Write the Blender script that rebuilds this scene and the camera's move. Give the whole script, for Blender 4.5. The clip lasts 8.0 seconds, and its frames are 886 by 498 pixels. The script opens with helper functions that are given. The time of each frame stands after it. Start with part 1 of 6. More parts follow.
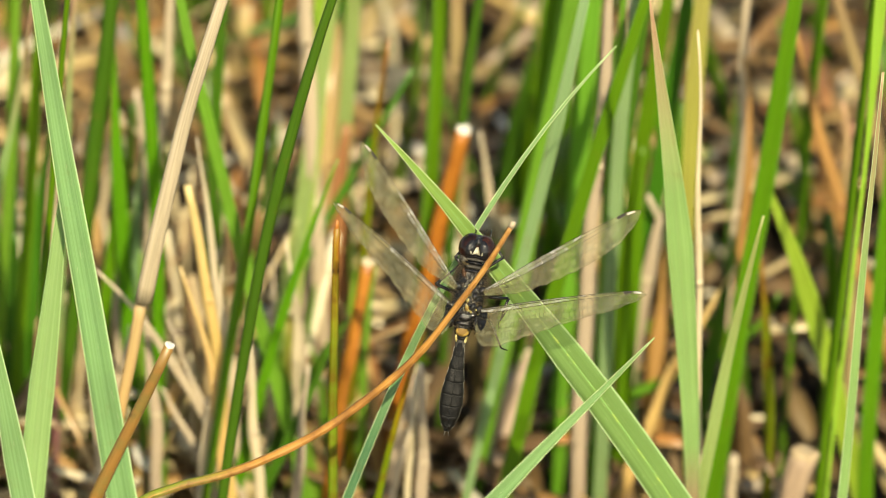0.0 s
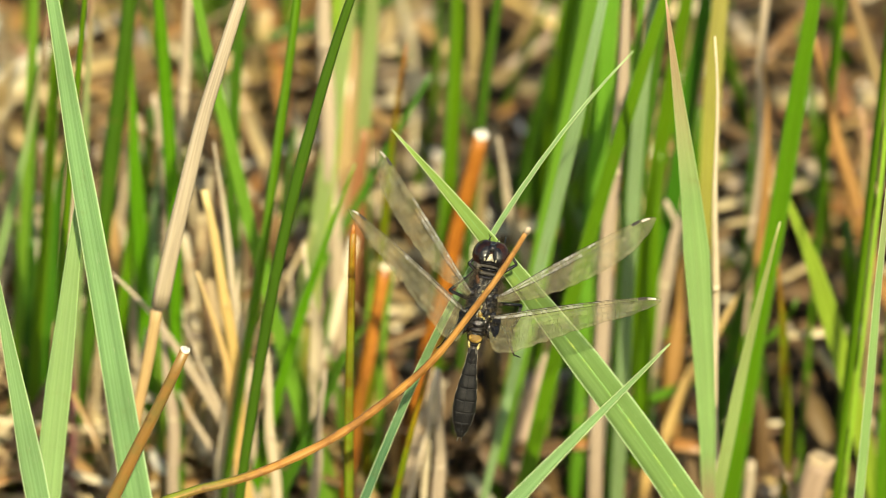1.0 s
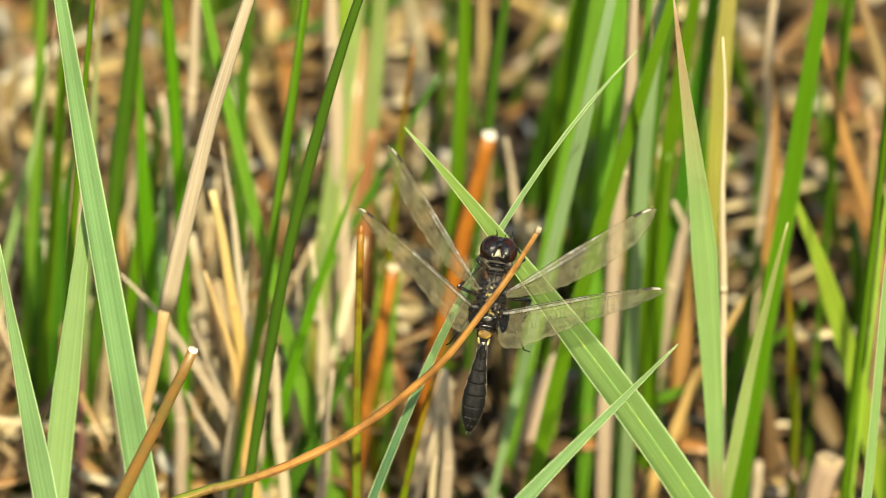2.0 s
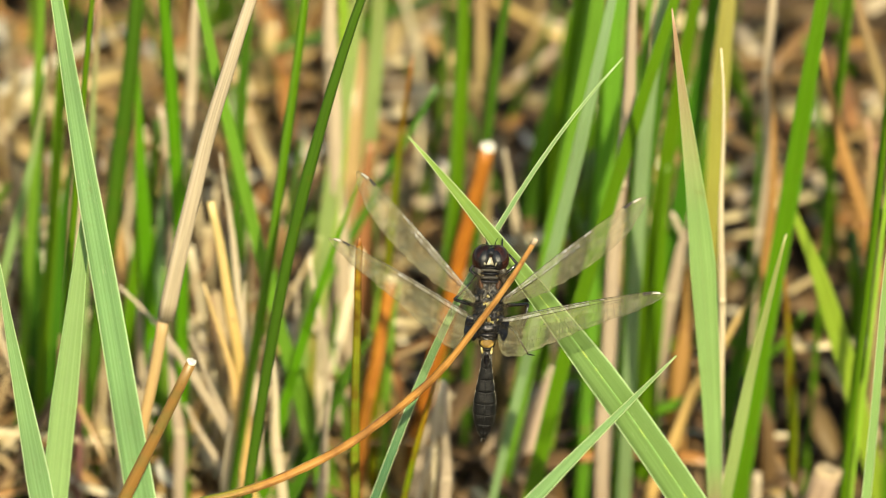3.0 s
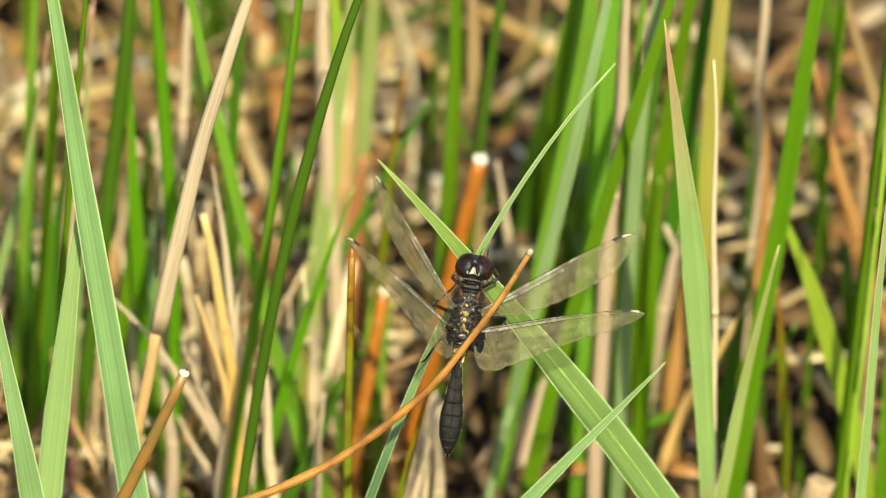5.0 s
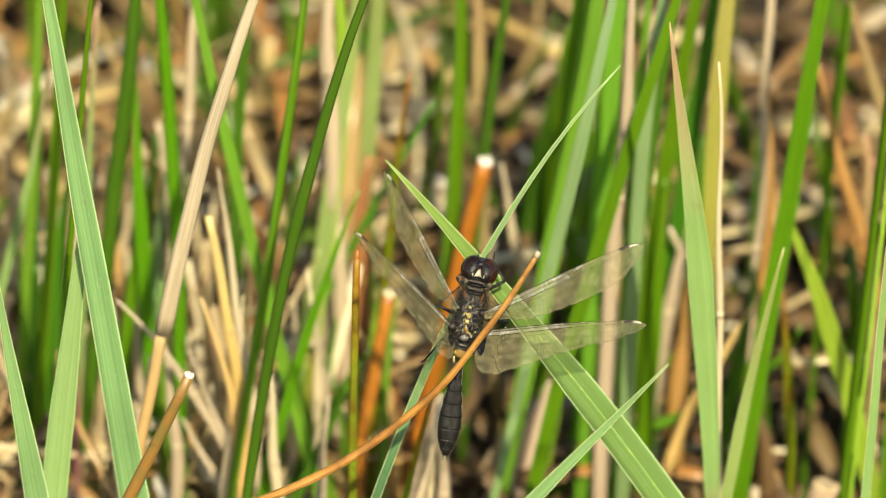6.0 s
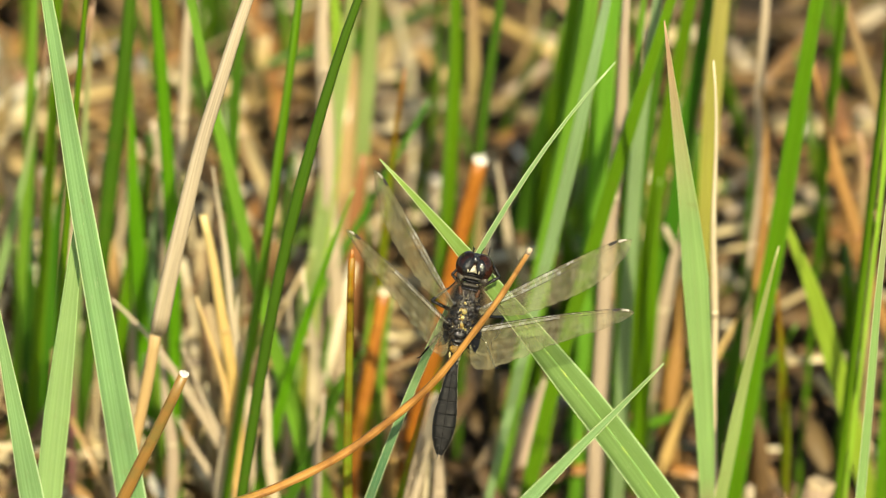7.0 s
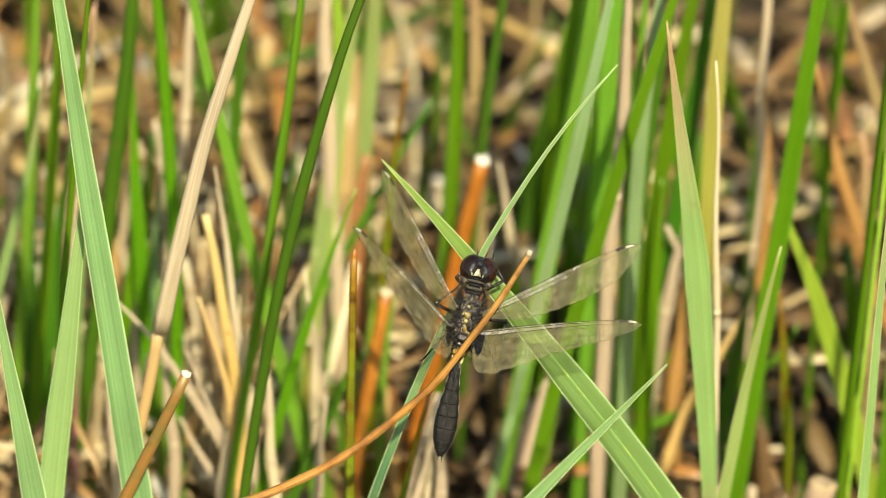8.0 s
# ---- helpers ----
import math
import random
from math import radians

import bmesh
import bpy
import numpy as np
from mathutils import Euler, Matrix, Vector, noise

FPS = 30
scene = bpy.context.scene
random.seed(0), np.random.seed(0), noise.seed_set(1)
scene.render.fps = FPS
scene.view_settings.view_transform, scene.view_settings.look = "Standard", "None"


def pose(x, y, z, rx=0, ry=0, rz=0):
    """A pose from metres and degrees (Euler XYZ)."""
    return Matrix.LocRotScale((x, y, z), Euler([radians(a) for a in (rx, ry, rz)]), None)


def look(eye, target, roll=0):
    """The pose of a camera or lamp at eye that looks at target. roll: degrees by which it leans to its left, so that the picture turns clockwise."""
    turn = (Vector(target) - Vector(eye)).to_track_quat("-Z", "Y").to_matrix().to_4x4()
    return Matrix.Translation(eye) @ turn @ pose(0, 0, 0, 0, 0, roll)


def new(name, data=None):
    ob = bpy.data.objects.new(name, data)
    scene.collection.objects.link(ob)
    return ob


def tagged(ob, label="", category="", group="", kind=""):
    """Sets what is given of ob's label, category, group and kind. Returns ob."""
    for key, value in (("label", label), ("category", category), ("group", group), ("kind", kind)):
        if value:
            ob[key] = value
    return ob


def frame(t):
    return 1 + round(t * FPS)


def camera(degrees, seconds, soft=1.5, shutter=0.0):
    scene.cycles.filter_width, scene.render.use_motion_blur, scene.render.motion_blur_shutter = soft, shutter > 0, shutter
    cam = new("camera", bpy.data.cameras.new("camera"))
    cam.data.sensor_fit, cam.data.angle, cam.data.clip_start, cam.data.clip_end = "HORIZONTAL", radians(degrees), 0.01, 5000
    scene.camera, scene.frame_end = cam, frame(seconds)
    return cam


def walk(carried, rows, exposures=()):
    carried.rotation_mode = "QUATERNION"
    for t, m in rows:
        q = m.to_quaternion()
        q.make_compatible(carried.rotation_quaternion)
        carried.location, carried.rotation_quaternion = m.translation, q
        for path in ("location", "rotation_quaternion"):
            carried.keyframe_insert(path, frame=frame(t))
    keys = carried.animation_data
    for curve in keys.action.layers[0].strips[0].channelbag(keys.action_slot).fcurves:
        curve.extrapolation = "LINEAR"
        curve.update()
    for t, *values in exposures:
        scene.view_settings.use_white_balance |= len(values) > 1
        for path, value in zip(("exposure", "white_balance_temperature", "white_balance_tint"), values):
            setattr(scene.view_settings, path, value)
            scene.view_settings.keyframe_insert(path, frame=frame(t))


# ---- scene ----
cam = camera(4.93, 8.0, soft=1.0)
cam.data.dof.use_dof = True
cam.data.dof.focus_distance = 1.79
cam.data.dof.aperture_fstop = 21
PATH = [
    (0, look((0.00000, -1.52649, 1.09385), (0.00000, 0.08480, 0.08701))),
    (0.1, look((0.00058, -1.52649, 1.09385), (-0.00242, 0.08514, 0.08754))),
    (0.2, look((0.00185, -1.52649, 1.09385), (-0.00601, 0.08531, 0.08781))),
    (0.3, look((0.00312, -1.52649, 1.09385), (-0.00548, 0.08520, 0.08763))),
    (0.4, look((0.00370, -1.52649, 1.09385), (-0.00379, 0.08525, 0.08772))),
    (0.5, look((0.00370, -1.52649, 1.09385), (-0.00400, 0.08531, 0.08781))),
    (0.6, look((0.00370, -1.52649, 1.09385), (-0.00400, 0.08520, 0.08763))),
    (0.7, look((0.00370, -1.52649, 1.09385), (-0.00348, 0.08514, 0.08754))),
    (0.8, look((0.00370, -1.52649, 1.09385), (-0.00358, 0.08525, 0.08772))),
    (0.9, look((0.00370, -1.52649, 1.09385), (-0.00348, 0.08531, 0.08781))),
    (1, look((0.00370, -1.52649, 1.09385), (-0.00316, 0.08531, 0.08781))),
    (1.1, look((0.00370, -1.52649, 1.09385), (-0.00306, 0.08547, 0.08808))),
    (1.2, look((0.00370, -1.52649, 1.09385), (-0.00306, 0.08536, 0.08790))),
    (1.3, look((0.00370, -1.52649, 1.09385), (-0.00432, 0.08525, 0.08772))),
    (1.5, look((0.00370, -1.52649, 1.09385), (-0.00421, 0.08520, 0.08763))),
    (1.7, look((0.00370, -1.52649, 1.09385), (-0.00464, 0.08514, 0.08754))),
    (2, look((0.00370, -1.52649, 1.09385), (-0.00459, 0.08536, 0.08789))),
    (2.4, look((0.00370, -1.52649, 1.09385), (-0.00449, 0.08591, 0.08878))),
    (2.8, look((0.00370, -1.52649, 1.09385), (-0.00432, 0.08626, 0.08933))),
    (2.9, look((0.00370, -1.52649, 1.09385), (-0.00421, 0.08648, 0.08969))),
    (3, look((0.00370, -1.52649, 1.09385), (-0.00432, 0.08648, 0.08969))),
    (3.1, look((0.00370, -1.52649, 1.09385), (-0.00421, 0.08648, 0.08969))),
    (3.2, look((0.00370, -1.52649, 1.09385), (-0.00432, 0.08648, 0.08969))),
    (3.3, look((0.00370, -1.52649, 1.09385), (-0.00421, 0.08659, 0.08987))),
    (3.4, look((0.00370, -1.52651, 1.09382), (-0.00400, 0.08693, 0.09040))),
    (3.5, look((0.00370, -1.52654, 1.09377), (-0.00421, 0.08693, 0.09040))),
    (3.6, look((0.00370, -1.52657, 1.09371), (-0.00411, 0.08698, 0.09049))),
    (3.7, look((0.00370, -1.52662, 1.09364), (-0.00390, 0.08698, 0.09049))),
    (3.8, look((0.00370, -1.52667, 1.09355), (-0.00369, 0.08709, 0.09067))),
    (4, look((0.00370, -1.52680, 1.09335), (-0.00295, 0.08726, 0.09094))),
    (4.2, look((0.00370, -1.52695, 1.09311), (-0.00242, 0.08726, 0.09094))),
    (4.3, look((0.00370, -1.52703, 1.09299), (-0.00242, 0.08721, 0.09085))),
    (4.5, look((0.00370, -1.52720, 1.09272), (-0.00253, 0.08760, 0.09148))),
    (4.7, look((0.00370, -1.52737, 1.09245), (-0.00263, 0.08760, 0.09148))),
    (5.1, look((0.00370, -1.52769, 1.09193), (-0.00313, 0.08771, 0.09165))),
    (5.45, look((0.00370, -1.52792, 1.09157), (-0.00376, 0.08779, 0.09179))),
    (5.8, look((0.00370, -1.52805, 1.09135), (-0.00411, 0.08782, 0.09183))),
    (5.9, look((0.00370, -1.52807, 1.09132), (-0.00379, 0.08788, 0.09192))),
    (6, look((0.00370, -1.52808, 1.09131), (-0.00390, 0.08788, 0.09192))),
    (6.1, look((0.00370, -1.52808, 1.09131), (-0.00337, 0.08788, 0.09192))),
    (6.2, look((0.00370, -1.52808, 1.09131), (-0.00316, 0.08771, 0.09165))),
    (6.3, look((0.00370, -1.52808, 1.09131), (-0.00306, 0.08765, 0.09157))),
    (6.5, look((0.00370, -1.52808, 1.09131), (-0.00274, 0.08765, 0.09157))),
    (6.6, look((0.00370, -1.52808, 1.09131), (-0.00242, 0.08771, 0.09165))),
    (6.8, look((0.00370, -1.52808, 1.09131), (-0.00263, 0.08776, 0.09174))),
    (7, look((0.00370, -1.52808, 1.09131), (-0.00295, 0.08776, 0.09174))),
    (7.2, look((0.00370, -1.52808, 1.09131), (-0.00369, 0.08771, 0.09165))),
    (7.4, look((0.00370, -1.52808, 1.09131), (-0.00369, 0.08782, 0.09183))),
    (7.5, look((0.00370, -1.52808, 1.09131), (-0.00390, 0.08793, 0.09201))),
    (7.6, look((0.00370, -1.52808, 1.09131), (-0.00379, 0.08793, 0.09201))),
    (7.8, look((0.00370, -1.52808, 1.09131), (-0.00390, 0.08793, 0.09201))),
    (8, look((0.00370, -1.52808, 1.09131), (-0.00337, 0.08776, 0.09174))),
]
walk(cam, PATH, [(0.0, 0.755, 8700, 3), (8.0, 0.755, 8700, 3)])

# ---- daylight ----
SUN_TILT, SUN_TURN = 42.0, -8.0   # height above the horizon; degrees to the west of the watcher's back
world = bpy.data.worlds.new("sky")
scene.world = world
world.use_nodes = True
sky = world.node_tree.nodes.new("ShaderNodeTexSky")
sky.sky_type, sky.sun_disc = "NISHITA", False
sky.sun_elevation, sky.sun_rotation = radians(SUN_TILT), radians(180 + SUN_TURN)
back = world.node_tree.nodes["Background"]
world.node_tree.links.new(sky.outputs["Color"], back.inputs["Color"])
back.inputs["Strength"].default_value = 0.13
sun = new("sun", bpy.data.lights.new("sun", "SUN"))
sun.data.energy, sun.data.angle, sun.data.color = 4.8, radians(0.55), (1.0, 0.93, 0.80)
sun.matrix_world = look((-math.sin(radians(SUN_TURN)) * math.cos(radians(SUN_TILT)) * 3, -math.cos(radians(SUN_TURN)) * math.cos(radians(SUN_TILT)) * 3, math.sin(radians(SUN_TILT)) * 3), (0, 0, 0))

MM = 0.001


# ---- materials ----
def graph(name):
    m = bpy.data.materials.new(name)
    m.use_nodes = True
    m.node_tree.nodes.clear()

    def node(kind, **kw):
        n = m.node_tree.nodes.new("ShaderNode" + kind)
        for k, v in kw.items():
            if k in n.inputs:
                if isinstance(v, bpy.types.NodeSocket):
                    m.node_tree.links.new(v, n.inputs[k])
                else:
                    n.inputs[k].default_value = v
        return n

    def join(a, b):
        m.node_tree.links.new(a, b)

    return m, node, join


def maths(node, join, op, a, b):
    n = node("Math")
    n.operation = op
    for i, v in enumerate((a, b)):
        if isinstance(v, bpy.types.NodeSocket):
            join(v, n.inputs[i])
        else:
            n.inputs[i].default_value = v
    return n.outputs[0]


def blend(node, join, kind, f, a, b):
    n = node("Mix")
    n.data_type, n.blend_type = "RGBA", kind
    for sock, v in ((n.inputs[0], f), (n.inputs[6], a), (n.inputs[7], b)):
        if isinstance(v, bpy.types.NodeSocket):
            join(v, sock)
        elif isinstance(v, tuple):
            sock.default_value = (*v, 1)
        else:
            sock.default_value = v
    return n.outputs[2]


def ramp(node, join, fac, *stops):
    n = node("ValToRGB")
    join(fac, n.inputs[0])
    e = n.color_ramp.elements
    while len(e) < len(stops):
        e.new(0.5)
    for k, (p, c) in zip(e, stops):
        k.position, k.color = p, (*c, 1) if isinstance(c, tuple) else (c, c, c, 1)
    return n.outputs[0]


def plant_tissue(name, foot, mid, tip, ribs=9, through_light=0.35, gloss=0.38, spots=(0.2, 0.11, 0.03), worn=0.18, islands=False, turn=0.72, margin=0.5, hold=0.0, tones=(), streak=0.35, relief=0.12, midline=None, mottle=None, lines=0.0, fleck=0.0, rim=0.06):
    """Leaf or straw: foot, middle and tip tones along its length, veins across, flecks and wear."""
    m, node, join = graph(name)
    uv = node("UVMap").outputs[0]
    part_uv = node("SeparateXYZ", Vector=uv)
    u, v = part_uv.outputs[0], part_uv.outputs[1]
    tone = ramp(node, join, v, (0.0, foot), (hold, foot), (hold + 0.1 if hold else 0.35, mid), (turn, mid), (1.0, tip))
    if islands:
        rnd = node("NewGeometry").outputs["Random Per Island"]
    else:
        rnd = node("ObjectInfo").outputs["Random"]
    if tones:
        tone = ramp(node, join, rnd, *[(i / (len(tones) - 1), c) for i, c in enumerate(tones)])
    hsv = node("HueSaturation")
    join(tone, hsv.inputs["Color"])
    join(maths(node, join, "MULTIPLY_ADD", rnd, 0.03), hsv.inputs["Hue"])
    hsv.inputs["Hue"].links[0].from_node.inputs[2].default_value = 0.485
    join(maths(node, join, "MULTIPLY_ADD", rnd, 0.4), hsv.inputs["Value"])
    hsv.inputs["Value"].links[0].from_node.inputs[2].default_value = 0.8
    geo = node("TexCoord").outputs["Object"]
    grain = node("TexNoise", Vector=geo, Scale=260.0, Detail=5.0, Roughness=0.65)
    stretch = node("Mapping", Vector=uv)
    stretch.inputs["Scale"].default_value = (34, 5, 1)
    fibre = node("TexNoise", Vector=stretch.outputs[0], Scale=1.0, Detail=4.0)
    col = blend(node, join, "OVERLAY", streak, hsv.outputs[0], ramp(node, join, fibre.outputs[0], (0.3, 0.25), (0.7, 0.78)))
    line = maths(node, join, "SINE", maths(node, join, "MULTIPLY", u, ribs * 6.2832), 0.0)
    vein = ramp(node, join, line, (0.55, 0.0), (1.0, 1.0))
    pale = tuple(min(1.0, c * 1.25 + 0.012) for c in mid)
    col = blend(node, join, "MIX", maths(node, join, "MULTIPLY", vein, 0.12), col, pale)
    edge = maths(node, join, "ABSOLUTE", maths(node, join, "SUBTRACT", u, 0.5), 0.0)
    col = blend(node, join, "MIX", ramp(node, join, edge, (0.0, 0.0), (0.445, 0.0), (0.46, margin), (0.5, margin)), col, tuple(min(1.0, c * 1.5 + rim) for c in mid))
    if lines:
        # long parallel veins, pale and dark, and small pale nicks
        comb = node("Mapping", Vector=uv)
        comb.inputs["Scale"].default_value = (17, 0.5, 1)
        veins = node("TexNoise", Vector=comb.outputs[0], Scale=1.0, Detail=3.0, Roughness=0.7)
        col = blend(node, join, "SOFT_LIGHT", lines, col, ramp(node, join, veins.outputs[0], (0.36, 0.05), (0.5, 0.5), (0.64, 0.95)))
        dash = node("Mapping", Vector=uv)
        dash.inputs["Scale"].default_value = (45, 60, 1)
        nick = node("TexNoise", Vector=dash.outputs[0], Scale=1.0, Detail=2.0)
        col = blend(node, join, "MIX", ramp(node, join, nick.outputs[0], (0.69, 0.0), (0.73, fleck)), col, (0.62, 0.66, 0.46))
    col = blend(node, join, "MIX", ramp(node, join, edge, (0.0, margin * 0.7), (0.012, margin * 0.7), (0.022, 0.0), (1.0, 0.0)), col, midline or tuple(c * 0.86 for c in mid))
    if mottle:
        patch = node("TexNoise", Vector=geo, Scale=150.0, Detail=4.0, Roughness=0.6)
        col = blend(node, join, "MIX", ramp(node, join, patch.outputs[0], (0.46, 0.0), (0.62, 0.75)), col, mottle)
    wear = ramp(node, join, grain.outputs[0], (0.60, 0.0), (0.72, worn))
    col = blend(node, join, "MIX", wear, col, spots)
    big = node("TexNoise", Vector=geo, Scale=38.0, Detail=2.0)
    col = blend(node, join, "MULTIPLY", 0.5, col, ramp(node, join, big.outputs[0], (0.3, (0.62, 0.62, 0.6)), (0.7, (1.0, 1.0, 1.0))))
    high = maths(node, join, "ADD", maths(node, join, "MULTIPLY", line, 0.5), fibre.outputs[0])
    bump = node("Bump", Height=high, Strength=relief, Distance=0.0002)
    skin = node("BsdfPrincipled", **{"Base Color": col, "Roughness": gloss, "Normal": bump.outputs[0]})
    glow = node("BsdfTranslucent", Color=blend(node, join, "MULTIPLY", 1.0, col, (1.5, 1.5, 0.6)), Normal=bump.outputs[0])
    mix = node("MixShader", Fac=through_light)
    join(skin.outputs[0], mix.inputs[1])
    join(glow.outputs[0], mix.inputs[2])
    join(mix.outputs[0], node("OutputMaterial").inputs[0])
    return m


SAGE = plant_tissue("sage_leaf", (0.18, 0.33, 0.135), (0.21, 0.375, 0.165), (0.23, 0.39, 0.165), ribs=7, streak=0.2, relief=0.06, margin=0.7, lines=0.28, fleck=0.7, rim=0.3)
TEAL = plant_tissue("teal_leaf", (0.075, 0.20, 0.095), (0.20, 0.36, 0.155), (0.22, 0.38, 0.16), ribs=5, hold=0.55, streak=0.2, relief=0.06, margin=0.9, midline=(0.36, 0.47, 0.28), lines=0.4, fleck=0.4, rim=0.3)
PERCH = plant_tissue("perch_leaf", (0.155, 0.325, 0.09), (0.18, 0.355, 0.11), (0.23, 0.405, 0.09), ribs=7, spots=(0.34, 0.42, 0.06), streak=0.14, relief=0.045, margin=0.7, midline=(0.33, 0.46, 0.10), lines=0.1, fleck=0.4, rim=0.2)
RIM = plant_tissue("leaf_rim", (0.50, 0.58, 0.38), (0.52, 0.62, 0.41), (0.50, 0.61, 0.36), ribs=1, margin=0.0, worn=0.5, spots=(0.28, 0.42, 0.2))
LIME = plant_tissue("lime_leaf", (0.21, 0.36, 0.03), (0.265, 0.425, 0.05), (0.28, 0.43, 0.06), ribs=6, streak=0.2, relief=0.06)
BLUSH = plant_tissue("blush_leaf", (0.38, 0.15, 0.15), (0.25, 0.41, 0.15), (0.47, 0.26, 0.20), ribs=6, turn=0.76, hold=0.36, streak=0.2, relief=0.06, lines=0.2)
OLIVE = plant_tissue("olive_leaf", (0.21, 0.3, 0.08), (0.27, 0.36, 0.13), (0.3, 0.32, 0.12), ribs=5)
VIVID = plant_tissue("vivid_leaf", (0.074, 0.185, 0.008), (0.088, 0.228, 0.009), (0.104, 0.245, 0.012), ribs=5)
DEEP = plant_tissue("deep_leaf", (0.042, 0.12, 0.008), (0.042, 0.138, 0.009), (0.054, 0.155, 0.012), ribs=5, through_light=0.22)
FADE = plant_tissue("fading_leaf", (0.103, 0.189, 0.00688), (0.146, 0.206, 0.0086), (0.396, 0.146, 0.0172), ribs=5, turn=0.8, mottle=(0.16, 0.075, 0.01))
GOLD = plant_tissue("yellow_leaf", (0.27, 0.31, 0.045), (0.37, 0.385, 0.09), (0.46, 0.42, 0.15), ribs=5, streak=0.25, relief=0.06, turn=0.6)
BLUE = plant_tissue("glaucous_leaf", (0.21, 0.34, 0.13), (0.235, 0.38, 0.18), (0.25, 0.40, 0.23), ribs=5, gloss=0.28, streak=0.2, relief=0.06)
BLEACHED = plant_tissue("bleached_straw", (0.395, 0.305, 0.20), (0.48, 0.40, 0.285), (0.54, 0.465, 0.35), ribs=6, through_light=0.15, gloss=0.55)
PALE = plant_tissue("pale_leaf", (0.25, 0.43, 0.155), (0.31, 0.51, 0.215), (0.31, 0.50, 0.21), ribs=6, streak=0.2, relief=0.06, margin=0.6, lines=0.25, fleck=0.2, rim=0.12)
WEATHERED = plant_tissue("weathered_stalk", (0.24, 0.17, 0.11), (0.31, 0.225, 0.15), (0.34, 0.25, 0.175), ribs=7, through_light=0.05, gloss=0.7, worn=0.6, streak=0.6, relief=0.5, spots=(0.06, 0.04, 0.02))
AMBER = plant_tissue("amber_straw", (0.38, 0.225, 0.08), (0.49, 0.315, 0.125), (0.54, 0.40, 0.20), ribs=5, through_light=0.15, gloss=0.5)
DUN = plant_tissue("dun_straw", (0.241, 0.189, 0.0774), (0.275, 0.206, 0.0946), (0.327, 0.172, 0.112), ribs=5, through_light=0.12, gloss=0.55)
RUST = plant_tissue("rust_straw", (0.24, 0.12, 0.034), (0.31, 0.15, 0.05), (0.35, 0.18, 0.065), ribs=5, through_light=0.12, gloss=0.55)
EMBER = plant_tissue("ember_stem", (0.138, 0.10, 0.012), (0.31, 0.095, 0.014), (0.34, 0.11, 0.02), ribs=5, through_light=0.08, gloss=0.42, streak=0.5, worn=0.5, spots=(0.12, 0.05, 0.01), mottle=(0.23, 0.07, 0.012))
FRESH = plant_tissue("fresh_leaf", (0.125, 0.30, 0.025), (0.16, 0.35, 0.04), (0.17, 0.36, 0.05), ribs=5, streak=0.25, relief=0.06, through_light=0.42)
HUSK = plant_tissue("husk_sheath", (0.345, 0.275, 0.20), (0.355, 0.29, 0.22), (0.335, 0.275, 0.21), ribs=7, through_light=0.15, gloss=0.6, streak=0.5, spots=(0.24, 0.16, 0.08), worn=0.35)
RUSSET = plant_tissue("russet_stem", (0.189, 0.0903, 0.0215), (0.215, 0.107, 0.0258), (0.241, 0.129, 0.0387), ribs=5, through_light=0.05, gloss=0.42, worn=0.8, spots=(0.09, 0.05, 0.02), streak=0.28, relief=0.12, mottle=(0.15, 0.125, 0.035))
RUSTY = plant_tissue("rusty_stem", (0.14, 0.18, 0.014), (0.37, 0.16, 0.034), (0.40, 0.20, 0.07), ribs=4, through_light=0.08, gloss=0.4, worn=0.8, hold=0.25, spots=(0.10, 0.035, 0.008), streak=0.5, relief=0.5, mottle=(0.19, 0.075, 0.014))
BUFF = plant_tissue("buff_leaf", (0.42, 0.31, 0.23), (0.52, 0.41, 0.32), (0.54, 0.44, 0.35), ribs=8, through_light=0.2, gloss=0.6, streak=0.5, worn=0.4, spots=(0.24, 0.15, 0.09))
PITH = plant_tissue("white_pith", (0.7, 0.68, 0.62), (0.76, 0.74, 0.69), (0.78, 0.76, 0.7), ribs=3, through_light=0.2, gloss=0.4, worn=0.15)
LITTER = plant_tissue("litter_straw", (0.31, 0.215, 0.0946), (0.404, 0.301, 0.155), (0.344, 0.206, 0.0731), ribs=3, through_light=0.12, gloss=0.32, islands=True, worn=0.5, tones=((0.06, 0.036, 0.0138), (0.15, 0.082, 0.0258), (0.25, 0.14, 0.043), (0.36, 0.165, 0.045), (0.31, 0.20, 0.08), (0.36, 0.255, 0.107), (0.40, 0.305, 0.165), (0.46, 0.38, 0.235), (0.62, 0.57, 0.46)))
LEANING = plant_tissue("leaning_straw", (0.31, 0.215, 0.0946), (0.404, 0.301, 0.155), (0.344, 0.206, 0.0731), ribs=3, through_light=0.12, gloss=0.6, worn=0.5, tones=((0.12, 0.07, 0.03), (0.26, 0.165, 0.075), (0.36, 0.265, 0.145), (0.44, 0.35, 0.22), (0.58, 0.50, 0.38)))
STUBBLE = plant_tissue("stubble_straw", (0.31, 0.215, 0.0946), (0.404, 0.301, 0.155), (0.344, 0.206, 0.0731), ribs=3, through_light=0.12, gloss=0.6, worn=0.5, tones=((0.06, 0.036, 0.0138), (0.15, 0.082, 0.0258), (0.25, 0.14, 0.043), (0.31, 0.20, 0.0688), (0.36, 0.255, 0.107), (0.40, 0.305, 0.165), (0.46, 0.38, 0.235), (0.54, 0.48, 0.34)))
MOULD = plant_tissue("mouldering_leaf", (0.086, 0.0516, 0.0215), (0.129, 0.0774, 0.0327), (0.112, 0.0602, 0.0241), ribs=3, through_light=0.1, gloss=0.65, islands=True)
